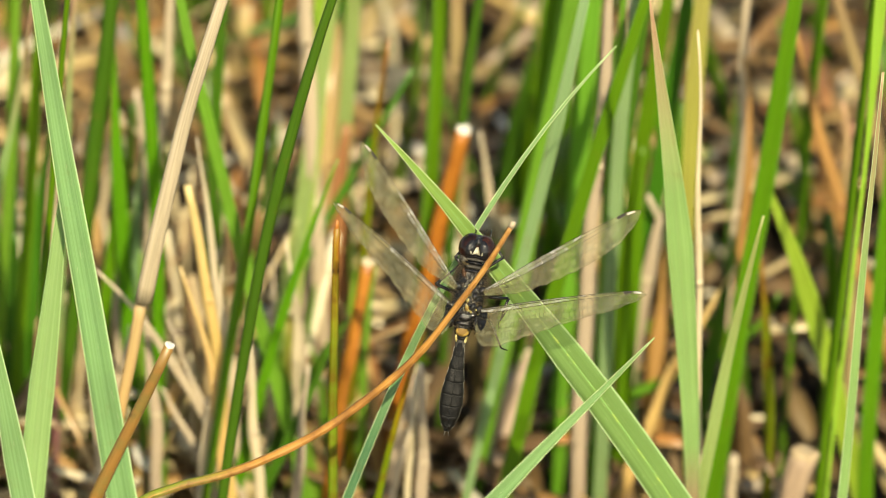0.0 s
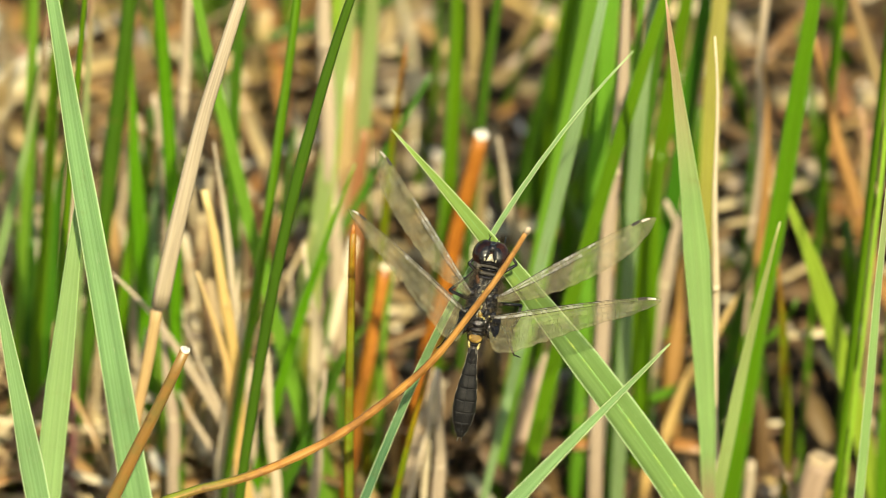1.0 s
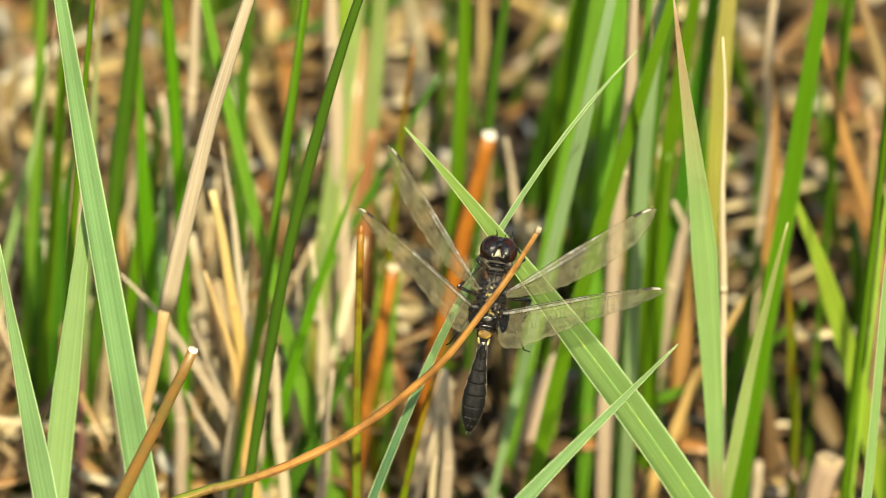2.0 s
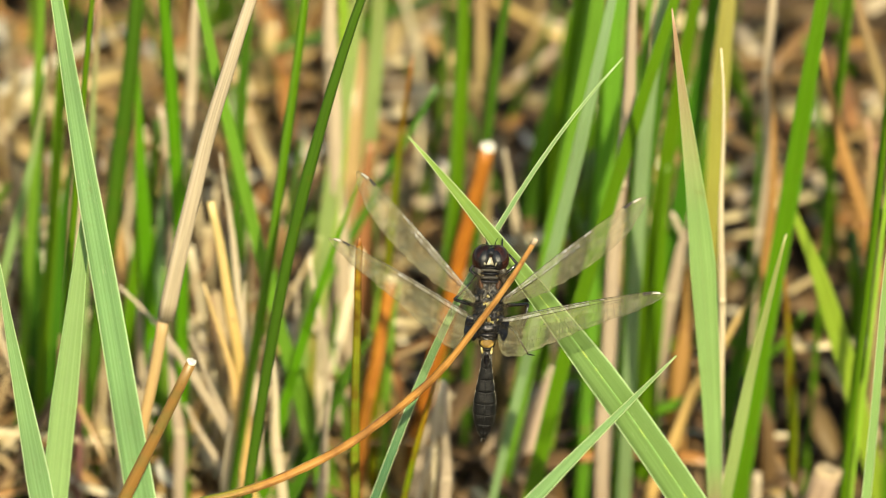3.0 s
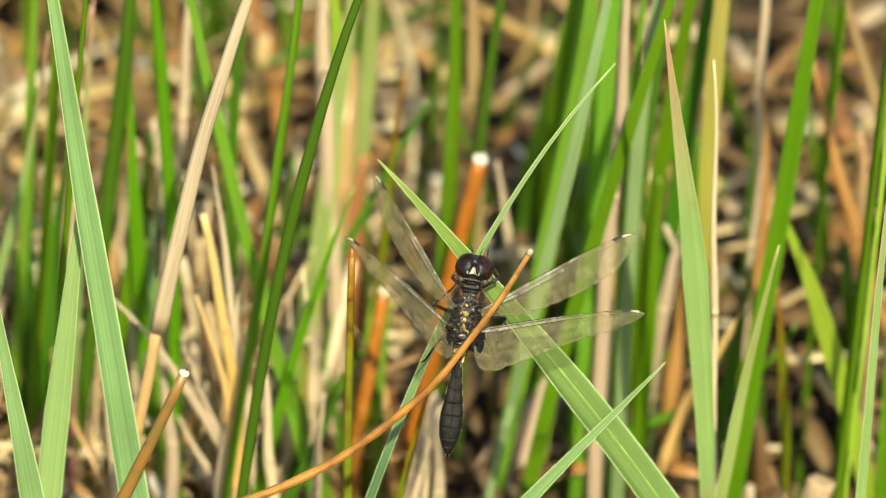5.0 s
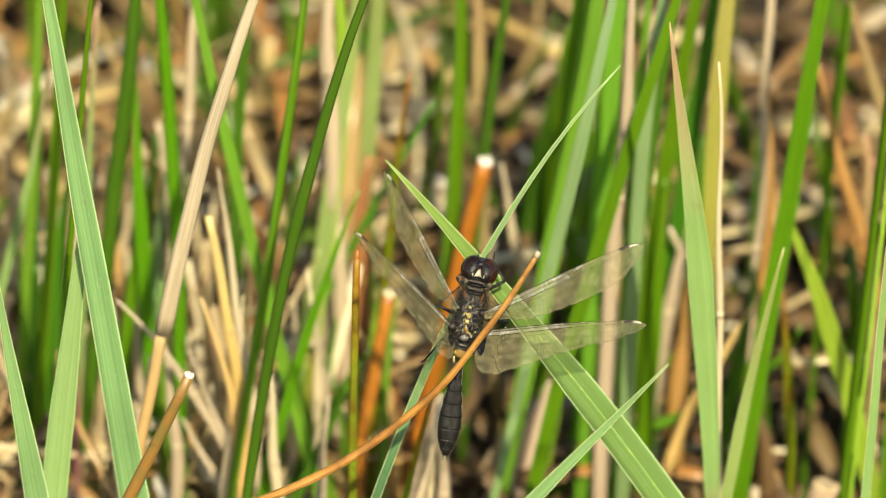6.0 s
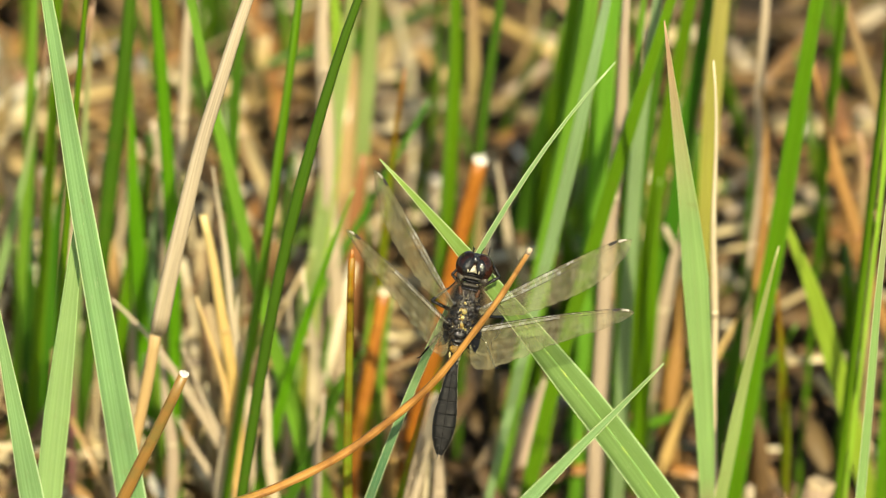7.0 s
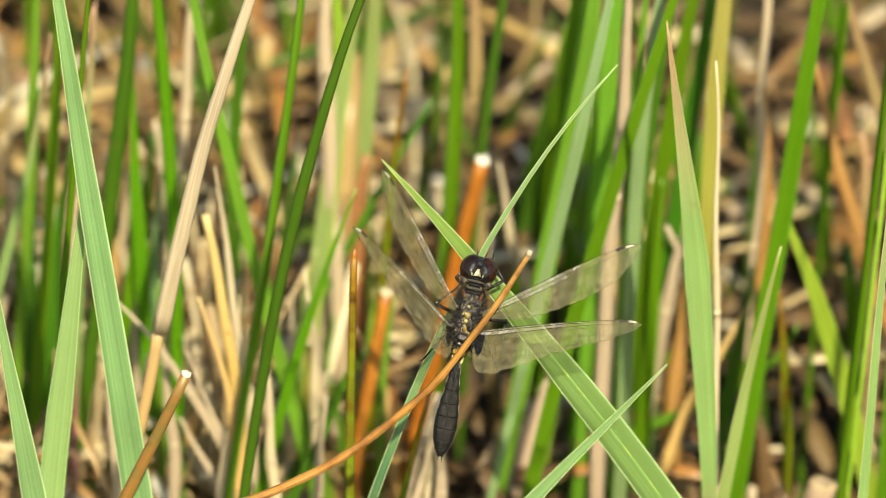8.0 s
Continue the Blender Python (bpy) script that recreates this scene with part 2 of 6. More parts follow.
SHOOT = plant_tissue("green_shoot", (0.06, 0.14, 0.005), (0.08, 0.2, 0.006), (0.10, 0.22, 0.01), ribs=2, through_light=0.35)
SPROUT = plant_tissue("sprout_leaf", (0.086, 0.189, 0.0129), (0.12, 0.241, 0.0172), (0.129, 0.241, 0.0258), ribs=2, through_light=0.4)


def dashed_rib():
    """Midrib whose yellow shows in short broken dashes on the green."""
    m, node, join = graph("yellow_midrib")
    run = node("Mapping", Vector=node("UVMap").outputs[0])
    run.inputs["Scale"].default_value = (0.5, 85, 1)
    n = node("TexNoise", Vector=run.outputs[0], Scale=1.0, Detail=2.0)
    col = ramp(node, join, n.outputs[0], (0.46, (0.175, 0.345, 0.10)), (0.56, (0.22, 0.38, 0.09)), (0.68, (0.38, 0.47, 0.10)))
    p = node("BsdfPrincipled", **{"Base Color": col, "Roughness": 0.4})
    join(p.outputs[0], node("OutputMaterial").inputs[0])
    return m


YELLOW_RIB = dashed_rib()


def soil():
    m, node, join = graph("dark_peat")
    geo = node("TexCoord").outputs["Object"]
    a = node("TexNoise", Vector=geo, Scale=90.0, Detail=8.0, Roughness=0.7)
    b = node("TexNoise", Vector=geo, Scale=9.0, Detail=4.0)
    col = ramp(node, join, a.outputs[0], (0.3, (0.014, 0.010, 0.006)), (0.55, (0.045, 0.030, 0.018)), (0.75, (0.12, 0.085, 0.05)))
    col = blend(node, join, "MULTIPLY", 0.6, col, ramp(node, join, b.outputs[0], (0.35, 0.4), (0.7, 1.0)))
    bump = node("Bump", Height=a.outputs[0], Strength=0.8, Distance=0.004)
    p = node("BsdfPrincipled", **{"Base Color": col, "Roughness": 0.9, "Normal": bump.outputs[0]})
    join(p.outputs[0], node("OutputMaterial").inputs[0])
    return m


def chitin(name, dark, light, scale, gloss, low=0.5, high=0.62, relief=0.5, shine=0.35):
    """Insect cuticle with fine pits and pale flecks."""
    m, node, join = graph(name)
    geo = node("TexCoord").outputs["Object"]
    a = node("TexNoise", Vector=geo, Scale=scale, Detail=4.0, Roughness=0.6)
    fine = node("TexVoronoi", Vector=geo, Scale=scale * 5)
    col = ramp(node, join, a.outputs[0], (low, dark), (high, light))
    bump = node("Bump", Height=maths(node, join, "ADD", fine.outputs[0], a.outputs[0]), Strength=relief, Distance=0.0002)
    p = node("BsdfPrincipled", **{"Base Color": col, "Roughness": gloss, "Specular IOR Level": shine, "Normal": bump.outputs[0]})
    join(p.outputs[0], node("OutputMaterial").inputs[0])
    return m


def membrane():
    """Clear wing skin: faint smoky tint, cell by cell unevenness, glossy."""
    m, node, join = graph("wing_membrane")
    geo = node("TexCoord").outputs["Object"]
    cells = node("TexVoronoi", Vector=geo, Scale=900.0)
    wave = node("TexNoise", Vector=geo, Scale=420.0, Detail=3.0)
    bump = node("Bump", Height=wave.outputs[0], Strength=0.35, Distance=0.0003)
    body = node("BsdfPrincipled", **{"Base Color": blend(node, join, "MIX", cells.outputs[0], (0.205, 0.195, 0.105), (0.365, 0.345, 0.21)), "Roughness": 0.22, "Specular IOR Level": 0.8, "Normal": bump.outputs[0]})
    clear = node("BsdfTransparent", Color=(0.96, 0.95, 0.88, 1))
    mix = node("MixShader", Fac=ramp(node, join, wave.outputs[0], (0.3, 0.19), (0.7, 0.42)))
    join(clear.outputs[0], mix.inputs[1])
    join(body.outputs[0], mix.inputs[2])
    join(mix.outputs[0], node("OutputMaterial").inputs[0])
    return m


PEAT = soil()
BLACK = chitin("black_cuticle", (0.002, 0.002, 0.003), (0.012, 0.011, 0.011), 1500.0, 0.14, 0.5, 0.62, 0.25, 0.55)
ABDOMEN = chitin("abdomen_cuticle", (0.003, 0.0033, 0.0036), (0.045, 0.046, 0.044), 1500.0, 0.42, 0.6, 0.78, 0.5, 0.3)
THORAX = chitin("thorax_cuticle", (0.003, 0.003, 0.003), (0.085, 0.06, 0.026), 1000.0, 0.26, 0.54, 0.7, 0.5, 0.5)
OCHRE = chitin("ochre_mark", (0.14, 0.08, 0.015), (0.36, 0.24, 0.06), 900.0, 0.4)
GLINT = chitin("pale_gold_mark", (0.22, 0.18, 0.06), (0.52, 0.47, 0.24), 900.0, 0.3)
RUFOUS = chitin("rufous_mark", (0.05, 0.02, 0.008), (0.16, 0.06, 0.02), 900.0, 0.4)
IVORY = chitin("ivory_face", (0.20, 0.19, 0.14), (0.48, 0.46, 0.36), 900.0, 0.4)
GREY = chitin("grey_bloom", (0.03, 0.028, 0.025), (0.12, 0.115, 0.10), 900.0, 0.6)
EYE = chitin("eye_facets", (0.007, 0.003, 0.0025), (0.034, 0.010, 0.006), 500.0, 0.2, 0.4, 0.7, 0.15)
VEIN = chitin("wing_vein", (0.02, 0.016, 0.01), (0.06, 0.048, 0.03), 700.0, 0.3)
FINE_VEIN = chitin("fine_vein", (0.04, 0.032, 0.018), (0.09, 0.07, 0.04), 700.0, 0.3)
# pale for the painted glints on cross veins and for thin abdomen edges
PALE_VEIN = chitin("pale_vein", (0.24, 0.22, 0.19), (0.50, 0.48, 0.43), 700.0, 0.25)
FUR = chitin("body_fur", (0.06, 0.045, 0.03), (0.16, 0.13, 0.09), 900.0, 0.5)
TIP_GLINT = chitin("white_tip_glint", (0.30, 0.29, 0.25), (0.5, 0.48, 0.43), 700.0, 0.35)
SMOKE = membrane()


def sheen():
    """Stiff skin between the front veins of a wing, its bright sheen painted in grey."""
    m, node, join = graph("sheen_membrane")
    geo = node("TexCoord").outputs["Object"]
    wave = node("TexNoise", Vector=geo, Scale=600.0, Detail=3.0)
    bump = node("Bump", Height=wave.outputs[0], Strength=0.5, Distance=0.0003)
    body = node("BsdfPrincipled", **{"Base Color": (0.4, 0.4, 0.385, 1), "Roughness": 0.28, "Specular IOR Level": 0.9, "Normal": bump.outputs[0]})
    clear = node("BsdfTransparent", Color=(0.9, 0.9, 0.85, 1))
    mix = node("MixShader", Fac=ramp(node, join, wave.outputs[0], (0.38, 0.08), (0.68, 0.56)))
    join(clear.outputs[0], mix.inputs[1])
    join(body.outputs[0], mix.inputs[2])
    join(mix.outputs[0], node("OutputMaterial").inputs[0])
    return m


SHEEN = sheen()


# ---- building blocks ----
def mesh_of(name, verts, faces, uvs=None, smooth=True, material=None):
    me = bpy.data.meshes.new(name)
    me.from_pydata(verts, [], faces)
    if uvs is not None:
        layer = me.uv_layers.new(name="UVMap")
        idx = np.empty(len(me.loops), dtype=np.int32)
        me.loops.foreach_get("vertex_index", idx)
        layer.data.foreach_set("uv", np.asarray(uvs, dtype=np.float32)[idx].ravel())
    if smooth:
        me.polygons.foreach_set("use_smooth", [True] * len(me.polygons))
    if material:
        me.materials.append(material)
    me.update()
    return me


def part(name, me, parent, label="", kind=""):
    ob = new(name, me)
    ob.parent = parent
    return tagged(ob, label=label, kind=kind)


def bezier(a, b, c, d, t):
    s = 1 - t
    return a * s**3 + b * 3 * t * s * s + c * 3 * t * t * s + d * t**3


def sweep(spine, sides, facing, section):
    """Verts, faces and UVs of a closed skin: one ring a spine point; section(i, t) gives ring offsets (across, outward)."""
    verts, faces, uvs = [], [], []
    n = len(spine)
    k = 0
    for i, p in enumerate(spine):
        along = (spine[min(i + 1, n - 1)] - spine[max(i - 1, 0)]).normalized()
        side = along.cross(facing).normalized()
        out = side.cross(along).normalized()
        t = i / (n - 1)
        ring = section(i, t)
        k = len(ring)
        for j, (a, o) in enumerate(ring):
            verts.append(p + side * a + out * o)
            uvs.append(((j / (k - 1)) if not sides else sides[j], t))
    for i in range(n - 1):
        for j in range(k):
            q = (j + 1) % k
            faces.append((i * k + j, i * k + q, (i + 1) * k + q, (i + 1) * k + j))
    faces.append(tuple(range(k - 1, -1, -1)))
    faces.append(tuple(range((n - 1) * k, n * k)))
    return verts, faces, uvs


def at(width, t):
    w0, w1, w2, w3 = width
    if t < 0.35:
        return w0 + (w1 - w0) * t / 0.35
    if t < 0.7:
        return w1 + (w2 - w1) * (t - 0.35) / 0.35
    return w2 + (w3 - w2) * (t - 0.7) / 0.3


def spine_of(depth, foot, low, high, tip, rng, steps, wander=0.15, lean=0.0):
    """Curve in millimetres from the foot up to the tip, in an upright plane at that depth, in metres from the foot."""
    pts = []
    a, b, c, d = (Vector((x, 0, z)) for x, z in (foot, low, high, tip))
    ph = [rng.uniform(0, 6.28) for _ in range(4)]
    for i in range(steps + 1):
        t = i / steps
        p = bezier(a, b, c, d, t)
        p.x += wander * math.sin(t * 9 + ph[0]) * min(1, 4 * t * (1 - t)) + 0.4 * wander * math.sin(t * 23 + ph[1])
        p.y = depth + lean * t + wander * 3 * math.sin(t * 4 + ph[2])
        pts.append((p - Vector((foot[0], depth, foot[1]))) * MM)
    return pts, Vector((foot[0], depth, foot[1])) * MM


plant_count = [0]


def rng_next():
    plant_count[0] += 1
    return random.Random(1000 + plant_count[0])


def stand(name, me, where, label, category, group, body=""):
    """A thing at its foot; with a body name its mesh becomes a part under an empty root."""
    ob = new(name, None if body else me)
    ob.location = where
    if body:
        part(body, me, ob)
    return tagged(ob, label=label, category=category, group=group)


LEAF_WORDS = {
    "sage_leaf": "pale sage-green folded sedge leaf growing from the marsh litter",
    "teal_leaf": "narrow dark teal sedge leaf with white rims, paler above",
    "perch_leaf": "broad fresh green sedge leaf on which the dragonfly sits",
    "pale_leaf": "broad pale green sedge leaf lit by the sun",
    "fresh_leaf": "bright fresh green grass leaf glowing in the sun",
    "lime_leaf": "yellowish light green sedge leaf among the reeds",
    "blush_leaf": "light green grass leaf with a pinkish tip and foot",
    "olive_leaf": "dull olive withering grass leaf among green ones",
    "vivid_leaf": "vivid green upright grass leaf rooted in straw litter",
    "deep_leaf": "dark green grass leaf standing in the shade of others",
    "fading_leaf": "green grass leaf fading to orange at its tip",
    "yellow_leaf": "yellowing broad grass leaf among green blades",
    "buff_leaf": "broad buff dead leaf curled among green stems",
    "glaucous_leaf": "bluish grey-green grass leaf with a waxy sheen",
}
STEM_WORDS = {
    "vivid_leaf": "round vivid green rush stem standing in the marsh",
    "deep_leaf": "round dark green rush stem standing in the marsh",
    "fading_leaf": "thin rush stem, green below and orange above",
    "ember_stem": "thin rush stem with a dry orange tip and green foot",
}
STRAW_WORDS = {
    "bleached_straw": "bleached beige dead grass straw standing in litter",
    "amber_straw": "amber-coloured dead grass straw standing in litter",
    "dun_straw": "dull brown dead grass straw beside green blades",
    "rust_straw": "rusty brown dead sedge straw beside green blades",
    "yellow_leaf": "yellow dead sedge blade standing beside green ones",
}


def leaf(mat, depth, foot, low, high, tip, width, fold=0.28, lean=0.0):
    rng = rng_next()
    spine, where = spine_of(depth, foot, low, high, tip, rng, 30, 0.15, lean)
    yaw = radians(rng.uniform(-16, 16))
    facing = Vector((math.sin(yaw), -math.cos(yaw), 0.25)).normalized()
    keel = fold * rng.uniform(0.7, 1.3) * (0.45 if mat is PERCH else 1)

    def section(i, t):
        h = max(at(width, t), 0.12) / 2 * MM
        th = min(0.16 * MM, h * 0.3)
        rim = [(-1, keel), (-0.55, keel * 0.62), (-0.07, 0.05), (0.07, 0.05), (0.55, keel * 0.62), (1, keel)]
        top = [(a * h, o * h) for a, o in rim]
        low_side = [(a * h * 0.98, o * h - th * (1.4 if abs(a) < 0.1 else 0.8)) for a, o in rim[::-1]]
        return top + low_side

    us = [0, 0.22, 0.46, 0.54, 0.78, 1, 1, 0.78, 0.54, 0.46, 0.22, 0]
    me = mesh_of("sedge_leaf", *sweep(spine, us, facing, section), material=mat)
    ob = stand("sedge_leaf", me, where, LEAF_WORDS[mat.name], "grass leaf", "living sedge leaves", "blade")

    def rib(i, t):
        h = max(at(width, t), 0.12) / 2 * MM * 0.055
        return [(-h, 0.0), (-h * 0.6, h * 1.1), (h * 0.6, h * 1.1), (h, 0.0), (0, -h)]

    part("midrib", mesh_of("midrib", *sweep(spine, [0.44, 0.46, 0.54, 0.56, 0.5], facing, rib), material=YELLOW_RIB if mat is PERCH else mat), ob, "yellow broken midrib" if mat is PERCH else "")
    if mat in (SAGE, TEAL, PERCH, BLUSH) and depth < 10 and width[1] > 1.5:
        # the pale hard rims of a broad leaf near by
        for s in (-1, 1):
            def rim(i, t):
                h = max(at(width, t), 0.12) / 2 * MM
                r = min(0.065 * MM, h * 0.3)
                return [(s * h + r * math.cos(a), keel * h + r * math.sin(a)) for a in (0, 1.57, 3.14, 4.71)]

            part("margin", mesh_of("margin", *sweep(spine, [0.2, 0.4, 0.6, 0.8], facing, rim), material=RIM), ob, "thin whitish rim")
    return ob


def tube(name, mat, spine, width, rng, flat=1.0, sides=12, ridge=0.05, nodes=()):
    ph = rng.uniform(0, 6.28)

    def section(i, t):
        r = max(at(width, t), 0.12) / 2 * MM
        for n in nodes:
            r *= 1 + 0.13 * math.exp(-((t - n) / 0.012) ** 2)
        return [(math.cos(ph + 6.2832 * j / sides) * r * (1 + ridge * (j % 2)), math.sin(ph + 6.2832 * j / sides) * r * flat * (1 + ridge * (j % 2))) for j in range(sides)]

    return mesh_of(name, *sweep(spine, None, Vector((0, -1, 0.2)), section), material=mat)


def stem(mat, depth, foot, low, high, tip, width):
    rng = rng_next()
    spine, where = spine_of(depth, foot, low, high, tip, rng, 30)
    me = tube("rush_stem", mat, spine, width, rng, 0.9)
    ob = stand("rush_stem", me, where, STEM_WORDS[mat.name], "rush stem", "living rush stems", "stalk")
    # the dry end of the stem
    r = max(width[3], 0.3) * 1.04
    part("tip", tube("tip", EMBER if mat is FADE else mat, [spine[-1].lerp(spine[-3], k / 4) for k in range(4, -1, -1)] + [spine[-1] + (spine[-1] - spine[-2]) * 0.35], (r * 1.1, r, r * 0.95, r * 0.4), rng, 0.9, 10, 0.05), ob, "dry orange tip" if mat is FADE else "")
    return ob


def straw(mat, depth, foot, low, high, tip, width):
    rng = rng_next()
    spine, where = spine_of(depth, foot, low, high, tip, rng, 26, 0.5)
    flat, joints = rng.uniform(0.4, 0.7), (rng.uniform(0.3, 0.5), rng.uniform(0.6, 0.8))
    if depth > 40:
        # frayed thin ends, some of them snapped and hanging over
        width = (*width[:3], width[3] * rng.uniform(0.25, 0.9))
        if depth > 100 and rng.random() < 0.3:
            snap, tilt = rng.choice((22, 23, 24)), pose(0, 0, 0, 0, rng.choice((-1, 1)) * rng.uniform(15, 50), 0)
            hinge = spine[snap].copy()
            spine = spine[:snap + 1] + [hinge + tilt @ (p - hinge) for p in spine[snap + 1:]]
    me = tube("dry_straw", mat, spine, width, rng, flat, 10, 0.1, joints)
    ob = stand("dry_straw", me, where, STRAW_WORDS[mat.name], "straw", "dead standing straws", "stalk")
    for t in joints:
        i = int(t * 26)
        ring = [spine[i].lerp(spine[i + 1], f) for f in (0.0, 0.12, 0.24)]
        w = at(width, t) * 1.07
        part("joint", tube("joint", mat, ring, (w, w, w, w), rng, flat + 0.05, 10, 0.05), ob)
    return ob


def stub(mat, depth, foot, low, high, tip, width):
    rng = rng_next()
    spine, where = spine_of(depth, foot, low, high, tip, rng, 26, 0.3)
    words = {"russet_stem": "brown cut rush stalk with white pith showing on top", "ember_stem": "orange-brown cut rush stalk with white pith on top", "bleached_straw": "bleached cut stalk with a ragged top", "weathered_stalk": "thick weathered grey-brown cut stalk with a ragged top"}
    me = tube("cut_stalk", mat, spine, width, rng, 0.9, 12, 0.06, (rng.uniform(0.4, 0.6),))
    ob = stand("cut_stalk", me, where, words[mat.name], "cut stalk", "cut rush stalks", "stalk")
    # ragged pith over the cut
    up = (spine[-1] - spine[-3]).normalized()
    r = width[3] / 2 * MM
    verts, faces, uvs = [], [], []
    k = 14
    side = up.cross(Vector((0, -1, 0.2))).normalized()
    out = side.cross(up)
    for lev, (h, s) in enumerate(((-0.2, 1.02), (0.15, 1.04), (0.4, 0.85), (0.25, 0.45))):
        for j in range(k):
            a = 6.2832 * j / k
            verts.append(spine[-1] + up * r * (h + (rng.uniform(-0.25, 0.35) if lev in (1, 2) else 0)) + (side * math.cos(a) + out * math.sin(a) * 0.92) * r * s * rng.uniform(0.93, 1.07))
            uvs.append((j / k, lev / 3))
    for lev in range(3):
        for j in range(k):
            q = (j + 1) % k
            faces.append((lev * k + j, lev * k + q, lev * k + k + q, lev * k + k + j))
    faces.append(tuple(range(3 * k, 4 * k)))
    pale = depth < 100 and mat is not RUSSET
    part("pith", mesh_of("pith", verts, faces, uvs, material=mat if mat is WEATHERED else BLEACHED if pale else PITH), ob, "ragged torn rim at the cut" if pale else "torn white pith at the cut")
    return ob


def sheath(mat, depth, foot, low, high, tip, width):
    """A wide bleached sheath round an amber straw."""
    rng = rng_next()
    spine, where = spine_of(depth, foot, low, high, tip, rng, 26, 0.12)
    return tube("leaf_sheath", mat, spine, width, rng, 0.5, 12, 0.08), where


# ---- ground ----
def ground():
    n, verts, faces = 60, [], []
    xs = [math.copysign(abs(i / (n / 2)) ** 5 * 400 + abs(i) * 0.012, i) for i in range(-n // 2, n // 2 + 1)]
    for y in xs:
        for x in xs:
            near = math.exp(-(x * x + y * y) / 4)
            verts.append((x, y + 0.2, -0.003 + near * 0.006 * noise.noise(Vector((x * 14, y * 14, 0)))))
    m = n + 1
    for i in range(n):
        for j in range(n):
            faces.append((i * m + j, i * m + j + 1, (i + 1) * m + j + 1, (i + 1) * m + j))
    ob = new("ground", mesh_of("ground", verts, faces, material=PEAT))
    tagged(ob, label="dark wet peaty marsh soil under straw litter", category="ground", kind="structure")


ground()


def litter_piece(rng, length, w, curl, thick, rise):
    """A fallen straw or leaf scrap round the origin, lying along x: five rings of six."""
    spine = [Vector(((i / 4 - 0.5) * length, curl * math.sin(i / 4 * 3.1), rise * (i / 4 - 0.5) + 0.0)) for i in range(5)]
    us = [0, 0.5, 1, 1, 0.5, 0]
    split = rng.uniform(0.55, 1.0)

    def section(i, t):
        h = w / 2 * (split if i in (0, 4) else 1)
        return [(-h, 0), (0, thick), (h, 0), (h, -thick * 0.4), (0, -thick * 0.2), (-h, -thick * 0.4)]

    return sweep(spine, us, Vector((0, 0, 1)), section)


BARE = ((0.078, 0.262, 0.013, 0.03), (-0.087, 0.305, 0.012, 0.03), (0.012, 0.27, 0.024, 0.07), (0.067, 0.165, 0.021, 0.05), (0.005, 0.142, 0.027, 0.05))   # dark patches with hardly any straw: middle and half widths


def scatter(name, mat, count, seed, label, lengths, widths, area, heights, steep, even=0, upright=False, spread=0.0, hollow=0.0, single=""):
    """Loose pieces strewn over a stretch of ground; single pieces are things of their own, the rest one mass."""
    rng = random.Random(seed)
    V, Fc, UV = [], [], []
    for _ in range(count):
        v, f, u = litter_piece(rng, rng.uniform(*lengths) * MM, rng.uniform(*widths) * MM, rng.uniform(-4, 4) * MM, rng.uniform(0.25, 0.9) * MM, 0)
        while True:
            x, y = rng.uniform(area[0], area[1]), rng.uniform(area[2], area[3])
            if spread:
                x, y = rng.gauss(0, spread), rng.gauss(0.2, spread)
            if hollow and any(((x - a) / c) ** 2 + ((y - b) / d) ** 2 < 1 for a, b, c, d in BARE) and rng.random() < hollow:
                continue
            if noise.noise(Vector((x * 22, y * 14, seed))) - (2.0 * x + (7 * max(0, y - 0.245) if x > -0.01 else 0)) * even > rng.uniform(-0.45, 0.35) or not even:
                break
        m = pose(x, y, heights[0] + (heights[1] - heights[0]) * rng.random() ** 1.6, rng.uniform(-25, 25), (rng.gauss(88, steep) if upright else rng.gauss(0, steep * (1 if rng.random() < 0.7 else 2.2))), rng.choice((rng.gauss(0, 35), rng.gauss(90, 50))))
        if single:
            ob = new(name, mesh_of(name, v, f, u, material=mat))
            ob.matrix_world = m
            tagged(ob, label=label, category=single, group=name + "s in the litter")
            continue
        o = len(V)
        V += [m @ p for p in v]
        Fc += [tuple(i + o for i in q) for q in f]
        UV += u
    if V:
        tagged(new(name, mesh_of(name, V, Fc, UV, material=mat)), label=label, category="litter", kind="stuff")


scatter("straw_litter", LITTER, 1650, 5, "tangled bleached and brown fallen straw on the ground", (14, 70), (1.0, 4.2), (-0.16, 0.16, -0.02, 0.48), (0.002, 0.030), 22, 1, hollow=0.97)
scatter("leaf_mould", MOULD, 1500, 6, "dark brown rotting leaf scraps under the straw", (10, 45), (2.0, 6.5), (-0.16, 0.16, -0.02, 0.48), (0.0, 0.020), 18)
scatter("green_sprout", SPROUT, 130, 7, "small fresh green sprout between fallen straws", (6, 20), (2.0, 5.0), (-0.12, 0.12, 0.02, 0.44), (0.004, 0.022), 30, single="sprout")
scatter("stubble_straw", STUBBLE, 60, 9, "short dead straw stubble standing in the litter", (22, 58), (1.2, 3.0), (-0.13, 0.13, 0.15, 0.44), (0.012, 0.028), 34, 1, True, hollow=0.9, single="stubble")
scatter("young_shoot", SHOOT, 120, 10, "young green grass shoot standing in the litter", (30, 80), (1.6, 3.6), (-0.13, 0.13, 0.15, 0.44), (0.022, 0.04), 12, 0, True, single="grass shoot")
scatter("leaning_straw", LEANING, 190, 12, "pale broken straw leaning among green stems", (25, 70), (0.9, 2.5), (-0.1, -0.038, 0.105, 0.19), (0.012, 0.036), 32, 0, True, single="straw")
